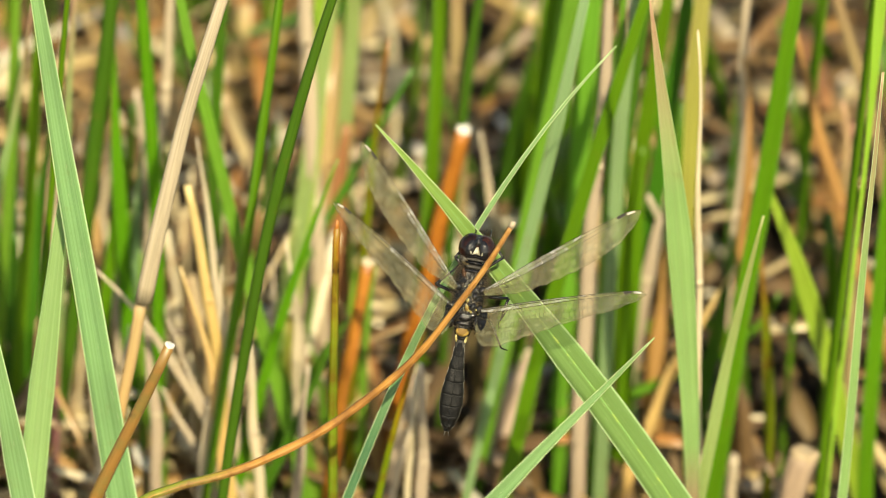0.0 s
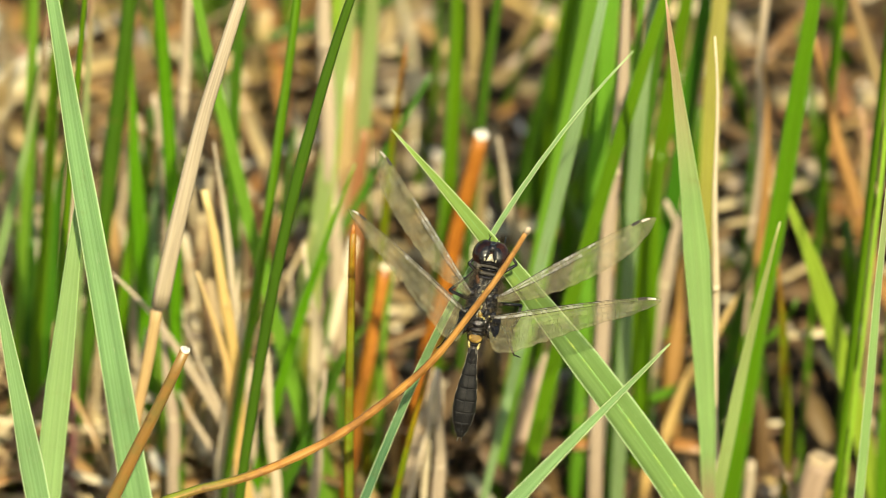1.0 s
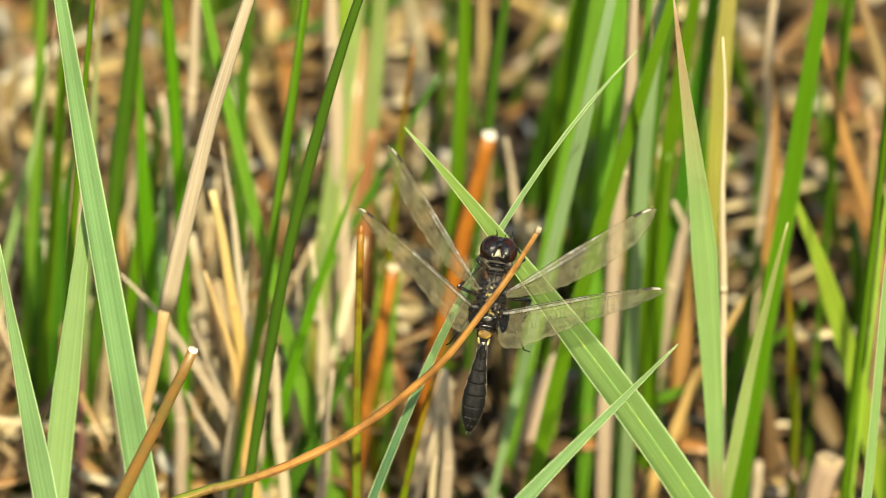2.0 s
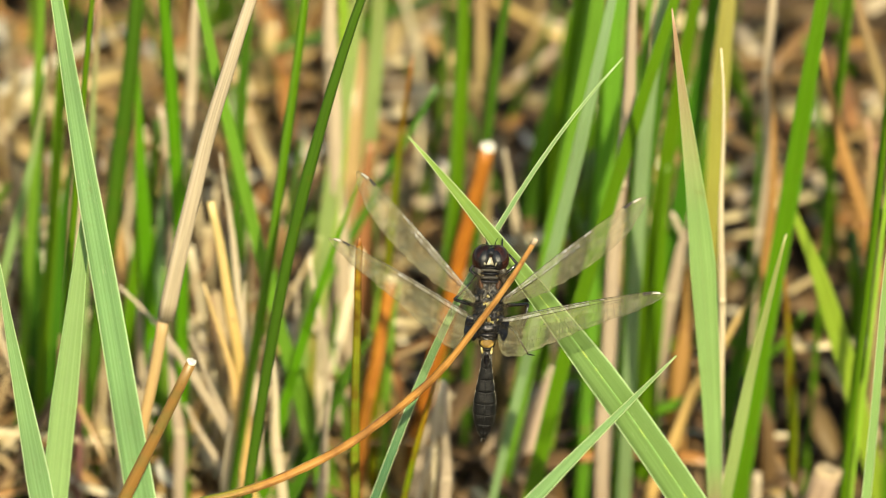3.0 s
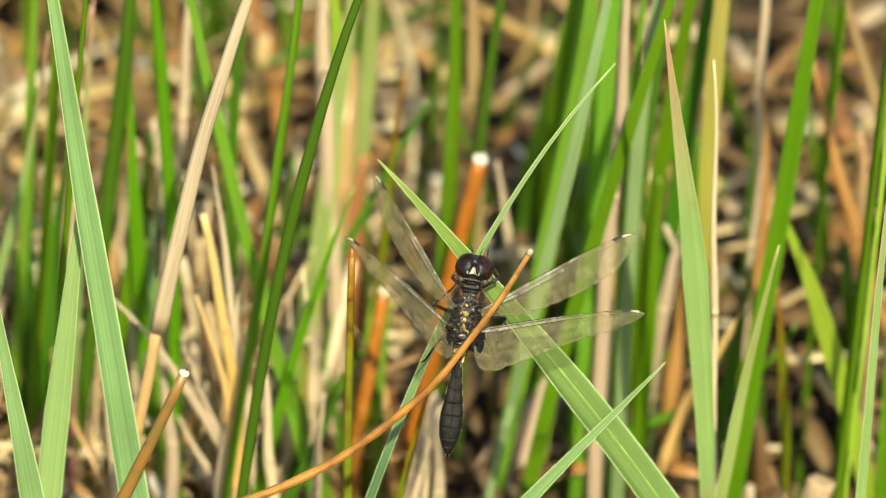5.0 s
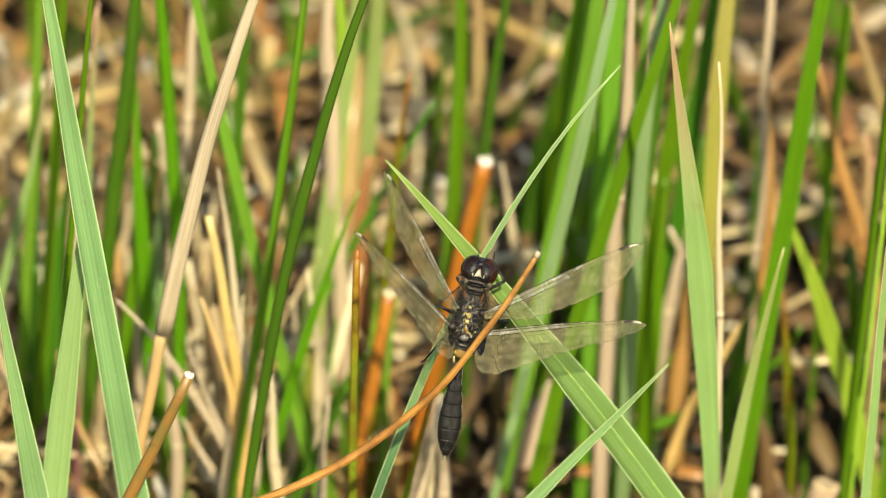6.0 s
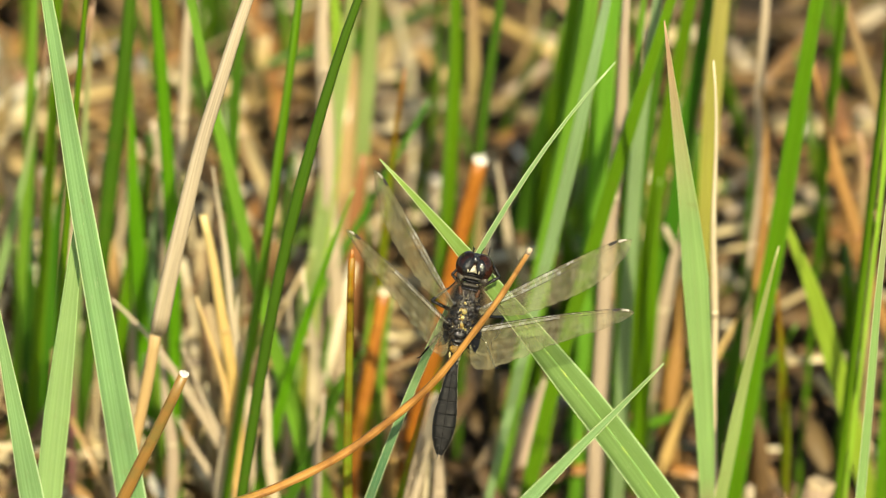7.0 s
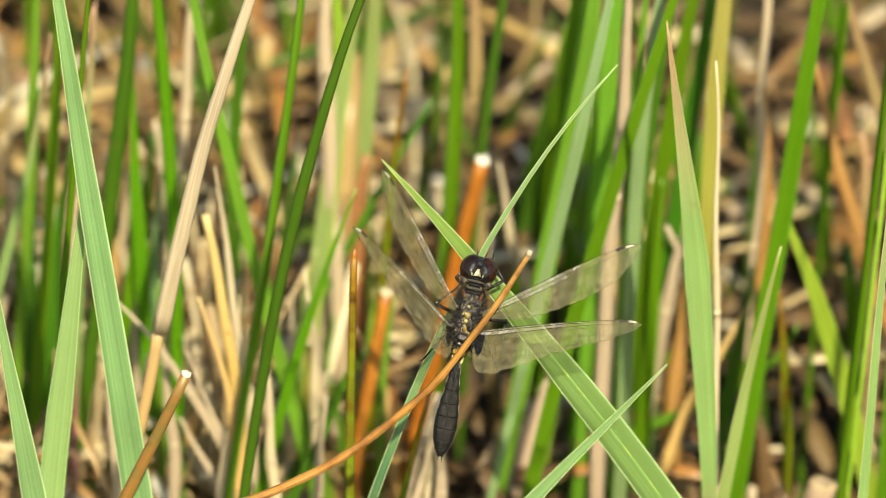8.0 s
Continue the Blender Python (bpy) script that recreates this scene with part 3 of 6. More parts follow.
scatter("marsh_litter", LITTER, 2600, 8, "fallen straw spread over the marsh around", (30, 110), (2, 7), (-1, 1, -1, 1), (0.0, 0.01), 6, 0, False, 0.9, 1.0)


def fallen(mat, x, y, z, turn, length, width):
    """One fallen straw or stalk fragment lying on the litter."""
    rng = rng_next()
    me = mesh_of("straw_fragment", *litter_piece(rng, length * MM, width * MM, rng.uniform(-0.05, 0.05) * length * MM, width * 0.28 * MM, 0), material=mat)
    words = {"white_pith": "white bleached chip of dead stalk lying on litter", "bleached_straw": "bleached beige fallen straw fragment lying on litter", "amber_straw": "amber fallen straw fragment lying on litter", "dun_straw": "dull brown fallen leaf fragment lying on litter", "rust_straw": "rusty brown curled dead leaf lying on litter", "buff_leaf": "broad buff dead leaf lying on litter"}
    ob = stand("straw_fragment", me, (x * MM, y * MM, z * MM), words[mat.name], "straw fragment", "fallen straw fragments")
    ob.rotation_euler = (radians(rng.uniform(-12, 12)), radians(rng.uniform(-4, 4)), radians(turn))
    return ob


def lying_stalk(mat, pts, width):
    """A long thin stalk lying over the litter: points in mm."""
    rng = rng_next()
    p = [Vector(q) * MM for q in pts]
    line = []
    for i in range(len(p) - 1):
        a, b, c, d = p[max(i - 1, 0)], p[i], p[i + 1], p[min(i + 2, len(p) - 1)]
        line += [bezier(b, b + (c - a) / 6, c - (d - b) / 6, c, k / 6) for k in range(6)]
    line = [q - p[0] for q in line + [p[-1]]]
    verts, faces, uvs = sweep(line, None, Vector((0, 0, 1)), lambda i, t: [(math.cos(a) * width / 2 * MM, math.sin(a) * width / 2 * MM) for a in (k * 0.7854 for k in range(8))])
    ob = stand("fallen_stalk", mesh_of("fallen_stalk", verts, faces, uvs, material=mat), p[0], "long thin dark green stalk lying over the litter", "stalk", "")
    return ob


# ---- sedges, rushes and straws: depth, then foot, two bends and tip as (across, up), then widths; millimetres ----
def arch_stalk(mat, depth, foot, low, high, tip, width):
    rng = rng_next()
    spine, where = spine_of(depth, foot, low, high, tip, rng, 44, 0.3)
    # the hidden root end dips to the ground
    down, run = spine[0].copy(), (spine[0] - spine[3]).normalized() * 30 * MM
    root = Vector((down.x + run.x * 1.3, 0, -(foot[1] + 3) * MM))
    spine = [bezier(root, root.lerp(down + run, 0.6), down + run, down, i / 14) for i in range(14)] + spine
    me = tube("bent_stalk", mat, spine, width, rng, 0.95, 12, 0.05, (0.42, 0.5, 0.57, 0.64, 0.72, 0.83, 0.91))
    ob = stand("bent_stalk", me, where, "rusty orange bent dry stalk arching before the dragonfly", "dry stalk", "", "stalk")
    up = (spine[-1] - spine[-2]).normalized()
    cap = [spine[-1] - up * 0.9 * MM, spine[-1] - up * 0.2 * MM, spine[-1] + up * 0.3 * MM]
    part("tip", tube("tip", BLEACHED, cap, (width[3] * 1.12,) * 3 + (width[3] * 0.8,), rng, 0.9, 10, 0.1), ob, "pale frayed tip")
    return ob


BROAD_LEAF = leaf(SAGE, 0, (-48.5, -3.0), (-53.1, 72.1), (-64.2, 144.0), (-73.5, 218.4), (5.42, 5.93, 4.22, 0.91))
leaf(SAGE, -12, (-65.5, -3.0), (-65.5, 47.2), (-74.9, 99.7), (-81.2, 149.9), (3.94, 4.18, 4.2, 0.39))
leaf(PALE, 6, (-83.2, -3.0), (-77.1, 51.4), (-71.8, 103.0), (-65.4, 154.0), (4.1, 4.7, 4.6, 1.2))
SHEATHED = straw(AMBER, 24, (-69.7, -3.0), (-68.4, 35.5), (-60.3, 74.4), (-53.6, 113.6), (1.5, 1.7, 1.9, 2.1))
PERCH_LEAF = leaf(PERCH, 0, (84.9, -3.0), (61.2, 56.8), (28.0, 114.2), (-11.7, 165.3), (6.22, 6.68, 5.61, 0.18))
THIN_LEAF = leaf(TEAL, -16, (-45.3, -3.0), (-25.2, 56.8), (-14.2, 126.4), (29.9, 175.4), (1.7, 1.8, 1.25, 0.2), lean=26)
CROSS_LEAF = leaf(SAGE, -2, (-45.6, -3.0), (-27.7, 46.8), (4.7, 84.2), (37.1, 122.6), (2.71, 2.86, 3.01, 0.2))
leaf(BLUSH, 8, (65.7, -3.0), (69.8, 55.1), (72.7, 113.2), (76.6, 171.3), (1.9, 2.0, 1.4, 0.39))
leaf(BLUSH, 30, (43.6, -3.0), (48.5, 56.7), (43.6, 116.0), (36.1, 175.0), (1.3, 2.1, 4.8, 0.2))
straw(BLEACHED, 52.0, (45.5, -3.0), (45.5, 51.6), (47.9, 101.9), (45.5, 154.1), (0.94, 1.02, 1.13, 0.40))
leaf(OLIVE, 32.7, (38.2, -3.0), (42.5, 40.8), (47.7, 84.1), (57.2, 126.8), (2.03, 2.18, 2.27, 0.4))
leaf(VIVID, 89.5, (47.8, -3.0), (52.6, 54.4), (61.4, 110.2), (67.5, 166.0), (3.30, 3.60, 3.40, 1.60))
leaf(VIVID, 101.6, (48.9, -3.0), (51.5, 29.7), (54.1, 62.4), (61.9, 94.0), (3.61, 3.74, 3.11, 0.63))
leaf(FADE, 99.0, (60.7, -3.0), (61.5, 23.7), (61.9, 50.3), (59.2, 76.4), (1.20, 1.73, 2.09, 0.42))
leaf(LIME, 99.0, (83.7, -3.0), (77.8, 31.3), (70.9, 64.0), (58.7, 95.7), (2.96, 3.50, 3.78, 0.63))
stem(VIVID, 80.0, (67.9, -3.0), (71.4, 55.9), (75.7, 113.3), (80.3, 171.6), (1.95, 1.96, 1.56, 0.91))
leaf(LIME, 66.0, (70.0, -3.0), (69.4, 55.3), (78.1, 113.1), (79.5, 170.4), (0.56, 0.59, 0.77, 3.02))
leaf(VIVID, 99.0, (79.4, -3.0), (79.9, 44.8), (81.8, 91.0), (86.4, 136.3), (2.92, 2.99, 2.67, 1.62))
leaf(GOLD, 116.5, (48.2, -3.0), (44.5, 50.7), (45.1, 103.4), (51.0, 156.1), (1.58, 2.32, 3.60, 1.80))
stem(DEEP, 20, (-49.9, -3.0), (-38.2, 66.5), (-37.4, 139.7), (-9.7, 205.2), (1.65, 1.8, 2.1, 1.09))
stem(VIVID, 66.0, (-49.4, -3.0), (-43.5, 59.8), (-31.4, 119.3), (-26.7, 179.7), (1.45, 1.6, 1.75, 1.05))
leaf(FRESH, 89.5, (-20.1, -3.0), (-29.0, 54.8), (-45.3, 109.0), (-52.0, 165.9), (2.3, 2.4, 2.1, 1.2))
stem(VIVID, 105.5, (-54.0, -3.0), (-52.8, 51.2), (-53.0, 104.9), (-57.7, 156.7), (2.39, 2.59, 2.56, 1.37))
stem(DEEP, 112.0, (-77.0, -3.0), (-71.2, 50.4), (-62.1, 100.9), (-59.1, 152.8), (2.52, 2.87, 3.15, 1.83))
leaf(VIVID, 116.5, (-57.2, -3.0), (-57.8, 36.6), (-62.0, 75.4), (-61.2, 114.4), (2.04, 2.44, 2.79, 0.42))
leaf(VIVID, 121.0, (-66.9, -3.0), (-65.4, 25.9), (-64.4, 54.6), (-60.8, 82.1), (2.60, 2.72, 2.37, 0.42))
stem(VIVID, 52.0, (-78.1, -3.0), (-75.6, 62.7), (-70.5, 124.1), (-64.4, 187.9), (1.20, 1.26, 1.21, 0.66))
leaf(VIVID, 112.0, (-83.0, -3.0), (-80.7, 50.5), (-75.4, 101.4), (-72.6, 152.9), (2.20, 2.30, 2.00, 0.91))
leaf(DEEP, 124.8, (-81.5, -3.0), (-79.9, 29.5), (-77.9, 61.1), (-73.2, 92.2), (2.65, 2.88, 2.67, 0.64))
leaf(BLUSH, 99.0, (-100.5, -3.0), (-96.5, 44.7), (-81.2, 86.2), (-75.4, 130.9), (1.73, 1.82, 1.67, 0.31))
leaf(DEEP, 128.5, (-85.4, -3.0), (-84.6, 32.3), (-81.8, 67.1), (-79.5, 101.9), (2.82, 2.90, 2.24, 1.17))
stem(VIVID, 140, (-8.9, -3.0), (-2.8, 43.2), (-0.9, 89.1), (-0.3, 135.8), (2.75, 3.24, 2.93, 1.52))
stem(DEEP, 150, (-0.5, -3.0), (-0.3, 41.4), (4.3, 85.7), (10.3, 129.7), (1.5, 1.7, 1.9, 1.1))
leaf(FRESH, 116.5, (4.0, -3.0), (10.1, 48.7), (23.8, 98.1), (25.6, 150.1), (2.94, 3.40, 4.43, 2.53))
leaf(BLUE, 74.4, (-1.5, -3.0), (4.6, 59.3), (23.0, 115.0), (29.6, 174.7), (1.3, 1.65, 2.5, 0.90))
leaf(FRESH, 124.8, (21.8, -3.0), (22.5, 46.6), (26.4, 95.9), (30.8, 145.2), (2.79, 3.16, 3.63, 1.97))
straw(BLEACHED, 85.7, (23.8, -3.0), (25.4, 55.5), (29.4, 112.1), (31.3, 168.4), (2.55, 2.67, 2.25, 1.01))
leaf(VIVID, 80.0, (4.5, -3.0), (13.7, 54.2), (27.1, 111.4), (43.2, 167.2), (2.72, 2.90, 2.58, 1.23))
leaf(BLUE, 99.0, (28.9, -3.0), (30.9, 52.2), (30.0, 105.3), (39.4, 158.0), (2.40, 2.60, 2.60, 1.30))
leaf(VIVID, 131.2, (32.5, -3.0), (32.5, 45.8), (37.3, 93.2), (46.9, 139.6), (3.40, 3.60, 3.08, 1.63))
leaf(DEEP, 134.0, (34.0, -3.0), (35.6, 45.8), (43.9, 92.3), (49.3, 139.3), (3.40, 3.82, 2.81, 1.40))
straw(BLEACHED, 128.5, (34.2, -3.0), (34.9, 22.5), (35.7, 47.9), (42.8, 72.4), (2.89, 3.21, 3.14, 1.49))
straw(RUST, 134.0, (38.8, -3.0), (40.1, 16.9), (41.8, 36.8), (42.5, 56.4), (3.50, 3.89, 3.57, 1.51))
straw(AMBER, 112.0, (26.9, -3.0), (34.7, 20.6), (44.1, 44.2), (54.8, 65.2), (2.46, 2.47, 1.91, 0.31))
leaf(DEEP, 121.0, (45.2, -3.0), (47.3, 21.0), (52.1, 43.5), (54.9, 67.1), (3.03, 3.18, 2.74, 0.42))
straw(BLEACHED, 139.2, (-20.0, -3.0), (-23.0, 44.5), (-29.0, 90.4), (-23.4, 136.2), (2.94, 3.23, 2.77, 1.40))
leaf(OLIVE, 140, (-34.0, -3.0), (-29.1, 42.9), (-23.4, 89.5), (-17.7, 135.6), (2.72, 3.01, 3.2, 1.17))
leaf(VIVID, 80.0, (-43.4, -3.0), (-40.2, 36.8), (-31.8, 73.6), (-19.1, 109.7), (1.96, 2.07, 1.84, 0.31))
leaf(OLIVE, 150, (-20.9, -3.0), (-19.9, 41.1), (-18.6, 85.5), (-14.6, 129.8), (2.33, 2.5, 3.0, 1.65))
stem(FADE, 116.5, (-18.8, -3.0), (-17.6, 35.8), (-15.3, 74.0), (-10.3, 112.0), (1.82, 1.92, 1.68, 0.53))
stem(FADE, 18, (-19.3, -3.0), (-18.6, 42.5), (-21.1, 87.7), (-18.7, 133.0), (1.64, 1.76, 1.71, 1.1))
leaf(DEEP, 105.5, (-39.4, -3.0), (-34.7, 19.1), (-30.0, 41.0), (-17.5, 59.3), (3.05, 3.16, 2.59, 0.64))
straw(BLEACHED, 134.0, (-9.3, -3.0), (-8.7, 7.4), (-7.2, 17.9), (-7.2, 28.3), (2.25, 2.27, 2.05, 1.73))
straw(AMBER, 68.8, (-36.4, -3.0), (-37.9, 35.3), (-41.0, 74.1), (-46.5, 111.4), (1.72, 1.86, 2.07, 1.85))
straw(AMBER, 68.8, (-36.3, -3.0), (-40.8, 29.0), (-38.5, 62.0), (-48.1, 92.3), (1.72, 1.80, 1.73, 0.62))
straw(BLEACHED, 150, (-53.4, -3.0), (-54.6, 25.6), (-55.3, 53.1), (-58.5, 81.3), (1.76, 1.87, 2.22, 1.51))
straw(BLEACHED, 140, (-20.8, -3.0), (-21.2, 8.7), (-21.8, 20.7), (-24.3, 32.2), (2.56, 2.84, 2.58, 1.52))
leaf(FRESH, 116.5, (-39.5, -3.0), (-37.7, 14.3), (-34.9, 31.0), (-32.6, 47.3), (2.83, 2.86, 2.20, 0.43))
leaf(FRESH, 105.5, (-20.3, -3.0), (-23.4, 21.5), (-29.5, 44.1), (-36.2, 66.8), (3.00, 3.04, 2.45, 0.53))
straw(AMBER, 124.8, (-10.6, -3.0), (-11.9, 12.2), (-13.8, 26.9), (-15.5, 42.0), (2.09, 2.21, 2.21, 1.93))
leaf(LIME, 140, (-19.1, -3.0), (-17.1, 14.7), (-19.2, 31.5), (-15.6, 48.8), (2.74, 2.92, 3.04, 1.3))
leaf(VIVID, 134.0, (19.7, -3.0), (20.6, 12.1), (22.3, 26.8), (24.4, 41.1), (3.48, 3.57, 2.84, 0.64))
leaf(LIME, 136.6, (23.6, -3.0), (23.7, 9.9), (24.6, 22.7), (23.4, 35.6), (2.62, 2.80, 2.43, 0.65))
leaf(VIVID, 134.0, (48.1, 0.3), (76.9, 85.1), (5.9, 3.9), (10.3, 41.1), (2.34, 2.46, 2.50, 0.43))
leaf(DEEP, 134.0, (-45.0, -3.0), (-44.4, 43.1), (-43.4, 90.4), (-39.2, 135.7), (1.94, 2.05, 2.02, 0.93))
leaf(VIVID, 139.2, (65.2, -3.0), (67.0, 45.9), (69.5, 90.0), (73.6, 136.2), (0.96, 1.05, 1.80, 1.99))
straw(RUST, 139.2, (90.1, -3.0), (88.9, 35.1), (71.2, 67.5), (66.3, 103.3), (1.9, 2.2, 2.4, 1.2))
straw(BLEACHED, 140, (54.0, -3.0), (54.6, 41.1), (56.1, 90.3), (58.6, 135.8), (0.96, 1.02, 1.78, 1.29))
straw(RUST, 139.2, (57.4, -3.0), (54.0, 31.0), (60.7, 63.1), (56.7, 95.9), (1.35, 1.44, 1.61, 0.85))
straw(DUN, 140, (94.1, -3.0), (88.3, 41.8), (82.0, 91.3), (65.3, 134.4), (1.92, 2.04, 2.37, 1.17))
stub(RUSSET, -20, (-94.3, -3.0), (-87.6, 42.3), (-65.7, 89.0), (-47.5, 132.5), (2.23, 2.34, 2.46, 1.77))
stub(EMBER, 99.0, (-24.5, -3.0), (-22.2, 23.6), (-18.2, 49.1), (-14.0, 75.1), (2.37, 2.47, 2.51, 2.41))
stub(EMBER, 124.8, (-13.7, -3.0), (-8.5, 27.4), (-3.0, 57.9), (4.0, 88.4), (3.04, 3.20, 3.05, 2.76))
stub(WEATHERED, 80.0, (55.8, -3.0), (58.8, 13.4), (62.9, 30.4), (67.4, 45.4), (5.10, 5.27, 5.34, 5.25))
stub(BLEACHED, 99.0, (53.3, -3.0), (53.7, 9.5), (54.5, 20.4), (55.0, 32.4), (2.01, 2.07, 1.96, 1.70))
BENT_STALK = arch_stalk(RUSTY, -22, (-44.9, 106.1), (-17.0, 113.6), (-0.6, 134.0), (12.1, 158.7), (1.77, 1.55, 1.26, 0.87))
straw(BLEACHED, 134.0, (-24.9, -3.0), (-24.2, 9.4), (-22.4, 21.3), (-24.3, 33.5), (1.89, 2.09, 2.00, 1.08))
straw(RUST, 112.0, (-25.5, -3.0), (-24.2, 11.4), (-22.2, 24.8), (-21.3, 38.6), (1.86, 1.85, 1.52, 0.85))
straw(AMBER, 128.5, (-13.0, -3.0), (-14.1, 10.3), (-15.8, 23.0), (-17.9, 35.7), (1.86, 2.00, 1.80, 0.86))
straw(BLEACHED, 140, (-17.8, -3.0), (-18.1, 5.0), (-15.3, 12.6), (-15.1, 20.6), (1.58, 1.75, 1.6, 1.09))
straw(BLEACHED, 124.8, (-10.5, -3.0), (-9.2, 9.6), (-7.2, 21.8), (-6.1, 34.3), (1.47, 1.42, 1.12, 0.54))
straw(BLEACHED, 131.2, (-72.4, -3.0), (-71.9, 13.2), (-75.8, 29.9), (-73.7, 45.5), (1.80, 1.89, 1.77, 0.86))
straw(DUN, 121.0, (-64.5, -3.0), (-65.3, 12.6), (-69.1, 27.5), (-66.2, 43.1), (2.23, 2.31, 2.04, 1.07))
straw(BLEACHED, 139.2, (-57.5, -1.1), (-56.1, 5.0), (-55.9, 9.4), (-56.9, 12.0), (2.62, 2.62, 2.24, 1.09))
straw(BLEACHED, 139.2, (-53.4, -3.0), (-52.9, 3.5), (-52.4, 8.7), (-51.6, 13.3), (3.26, 3.06, 2.22, 0.87))
straw(AMBER, 134.0, (-42.0, -3.0), (-43.6, 16.0), (-48.1, 33.6), (-50.8, 51.4), (1.81, 1.96, 1.99, 0.86))
straw(AMBER, 124.8, (-43.0, -3.0), (-42.4, 8.8), (-41.6, 20.2), (-41.1, 31.8), (1.67, 1.69, 1.39, 0.65))
straw(AMBER, 121.0, (-39.8, -3.0), (-39.2, 7.0), (-38.5, 16.6), (-37.1, 26.4), (3.10, 3.06, 2.34, 1.07))
straw(BLEACHED, 140, (-35.7, -3.0), (-35.8, 7.5), (-33.5, 17.7), (-34.1, 28.3), (2.75, 3.05, 2.84, 1.09))
leaf(OLIVE, 128.5, (-36.3, -3.0), (-34.4, 20.5), (-31.7, 43.6), (-27.7, 66.2), (2.40, 2.56, 2.43, 0.65))
straw(BLEACHED, 140, (-59.4, -3.0), (-58.1, 42.6), (-52.6, 90.2), (-48.5, 135.7), (1.55, 1.67, 1.9, 0.94))
leaf(SAGE, 124.8, (-61.1, -3.0), (-59.8, 26.8), (-59.3, 56.5), (-56.3, 86.0), (1.98, 2.10, 2.01, 0.53))
straw(BLEACHED, 150, (-28.9, -3.0), (-28.7, 22.3), (-25.8, 48.7), (-24.3, 74.3), (2.15, 2.26, 2.38, 1.51))
straw(RUST, 150, (-22.2, -3.0), (-20.8, 21.9), (-20.7, 49.1), (-18.5, 74.3), (3.52, 3.72, 4.01, 2.15))
straw(DUN, 160, (6.9, -3.0), (5.5, 38.6), (1.1, 81.9), (2.3, 124.0), (1.95, 2.07, 2.97, 1.42))
straw(BLEACHED, 150, (17.4, -3.0), (22.9, 18.5), (9.2, 48.8), (7.1, 73.7), (1.95, 2.04, 2.13, 1.29))
straw(BLEACHED, 112.0, (25.5, -3.0), (26.8, 30.4), (27.3, 64.6), (29.6, 97.2), (2.15, 2.23, 1.99, 0.42))
leaf(LIME, 128.5, (12.4, -3.0), (14.0, 13.1), (16.9, 29.0), (18.9, 44.6), (2.91, 2.94, 2.35, 0.65))
leaf(LIME, 121.0, (-44.3, -3.0), (-46.3, 9.5), (-50.3, 21.0), (-48.3, 32.8), (1.24, 1.49, 1.22, 0.32))
leaf(LIME, 121.0, (-32.0, -3.0), (-30.3, 6.4), (-28.1, 15.6), (-24.2, 23.9), (2.09, 2.26, 1.59, 0.32))
leaf(VIVID, 124.8, (-27.8, -3.0), (-30.0, 5.2), (-33.2, 12.5), (-35.6, 20.1), (2.33, 2.46, 1.70, 0.32))
leaf(LIME, 128.5, (-49.3, -3.0), (-50.0, 11.4), (-50.8, 25.6), (-52.2, 39.6), (1.62, 1.69, 1.44, 0.43))
straw(BLEACHED, 140, (-80.5, -3.0), (-85.3, 18.9), (-78.6, 39.0), (-82.3, 60.3), (2.14, 2.26, 2.37, 1.08))
straw(AMBER, 140, (-65.9, -3.0), (-55.6, 24.6), (-70.6, 53.2), (-67.3, 81.1), (2.32, 2.43, 2.54, 1.28))
straw(BLEACHED, 139.2, (-28.7, -2.4), (-28.6, 5.9), (-29.1, 13.3), (-30.3, 19.8), (2.41, 2.40, 1.84, 0.87))
leaf(GOLD, 134.0, (-31.1, -3.0), (-29.9, 15.6), (-31.4, 33.9), (-27.4, 51.4), (2.59, 2.70, 2.42, 0.54))
straw(DUN, 140, (80.8, -3.0), (75.3, 25.5), (80.2, 56.6), (75.5, 85.4), (2.13, 2.24, 2.35, 1.07))
leaf(VIVID, 128.5, (14.0, -3.0), (13.9, 32.6), (56.0, 24.4), (64.0, 49.7), (1.77, 1.85, 1.79, 0.53))
straw(BLEACHED, 128.5, (23.6, -3.0), (23.9, 7.8), (24.3, 17.7), (24.4, 28.0), (2.70, 2.70, 2.15, 0.87))
leaf(DEEP, 140, (-40.8, -3.0), (-38.5, 32.4), (-19.9, 62.2), (-5.8, 92.9), (1.35, 1.42, 1.49, 0.64))
leaf(LIME, 140, (-32.1, -3.0), (-31.9, 43.4), (-16.1, 89.4), (-26.8, 135.6), (2.71, 2.92, 2.83, 0.82))
straw(BLEACHED, 128.5, (-29.5, -3.0), (-29.1, 14.3), (-26.2, 30.7), (-27.3, 47.2), (2.02, 2.10, 1.89, 0.86))
straw(AMBER, 134.0, (-17.8, -3.0), (-17.7, 13.3), (-19.8, 30.1), (-18.8, 46.2), (1.99, 2.10, 2.01, 0.86))
straw(RUST, 140, (-12.7, -3.0), (-12.9, 10.6), (-14.0, 23.8), (-14.5, 37.3), (2.35, 2.57, 2.61, 0.87))
straw(BLEACHED, 68.8, (-62.5, -3.0), (-63.1, 29.5), (-64.0, 58.5), (-65.6, 89.8), (1.73, 1.83, 1.82, 0.83))
straw(BLEACHED, 68.8, (-63.9, -3.0), (-62.8, 24.2), (-59.8, 53.2), (-57.8, 80.0), (1.72, 1.80, 1.72, 0.83))
straw(DUN, 116.5, (-60.7, -3.0), (-59.3, 18.5), (-56.7, 38.7), (-55.0, 59.8), (1.82, 1.89, 1.69, 0.85))
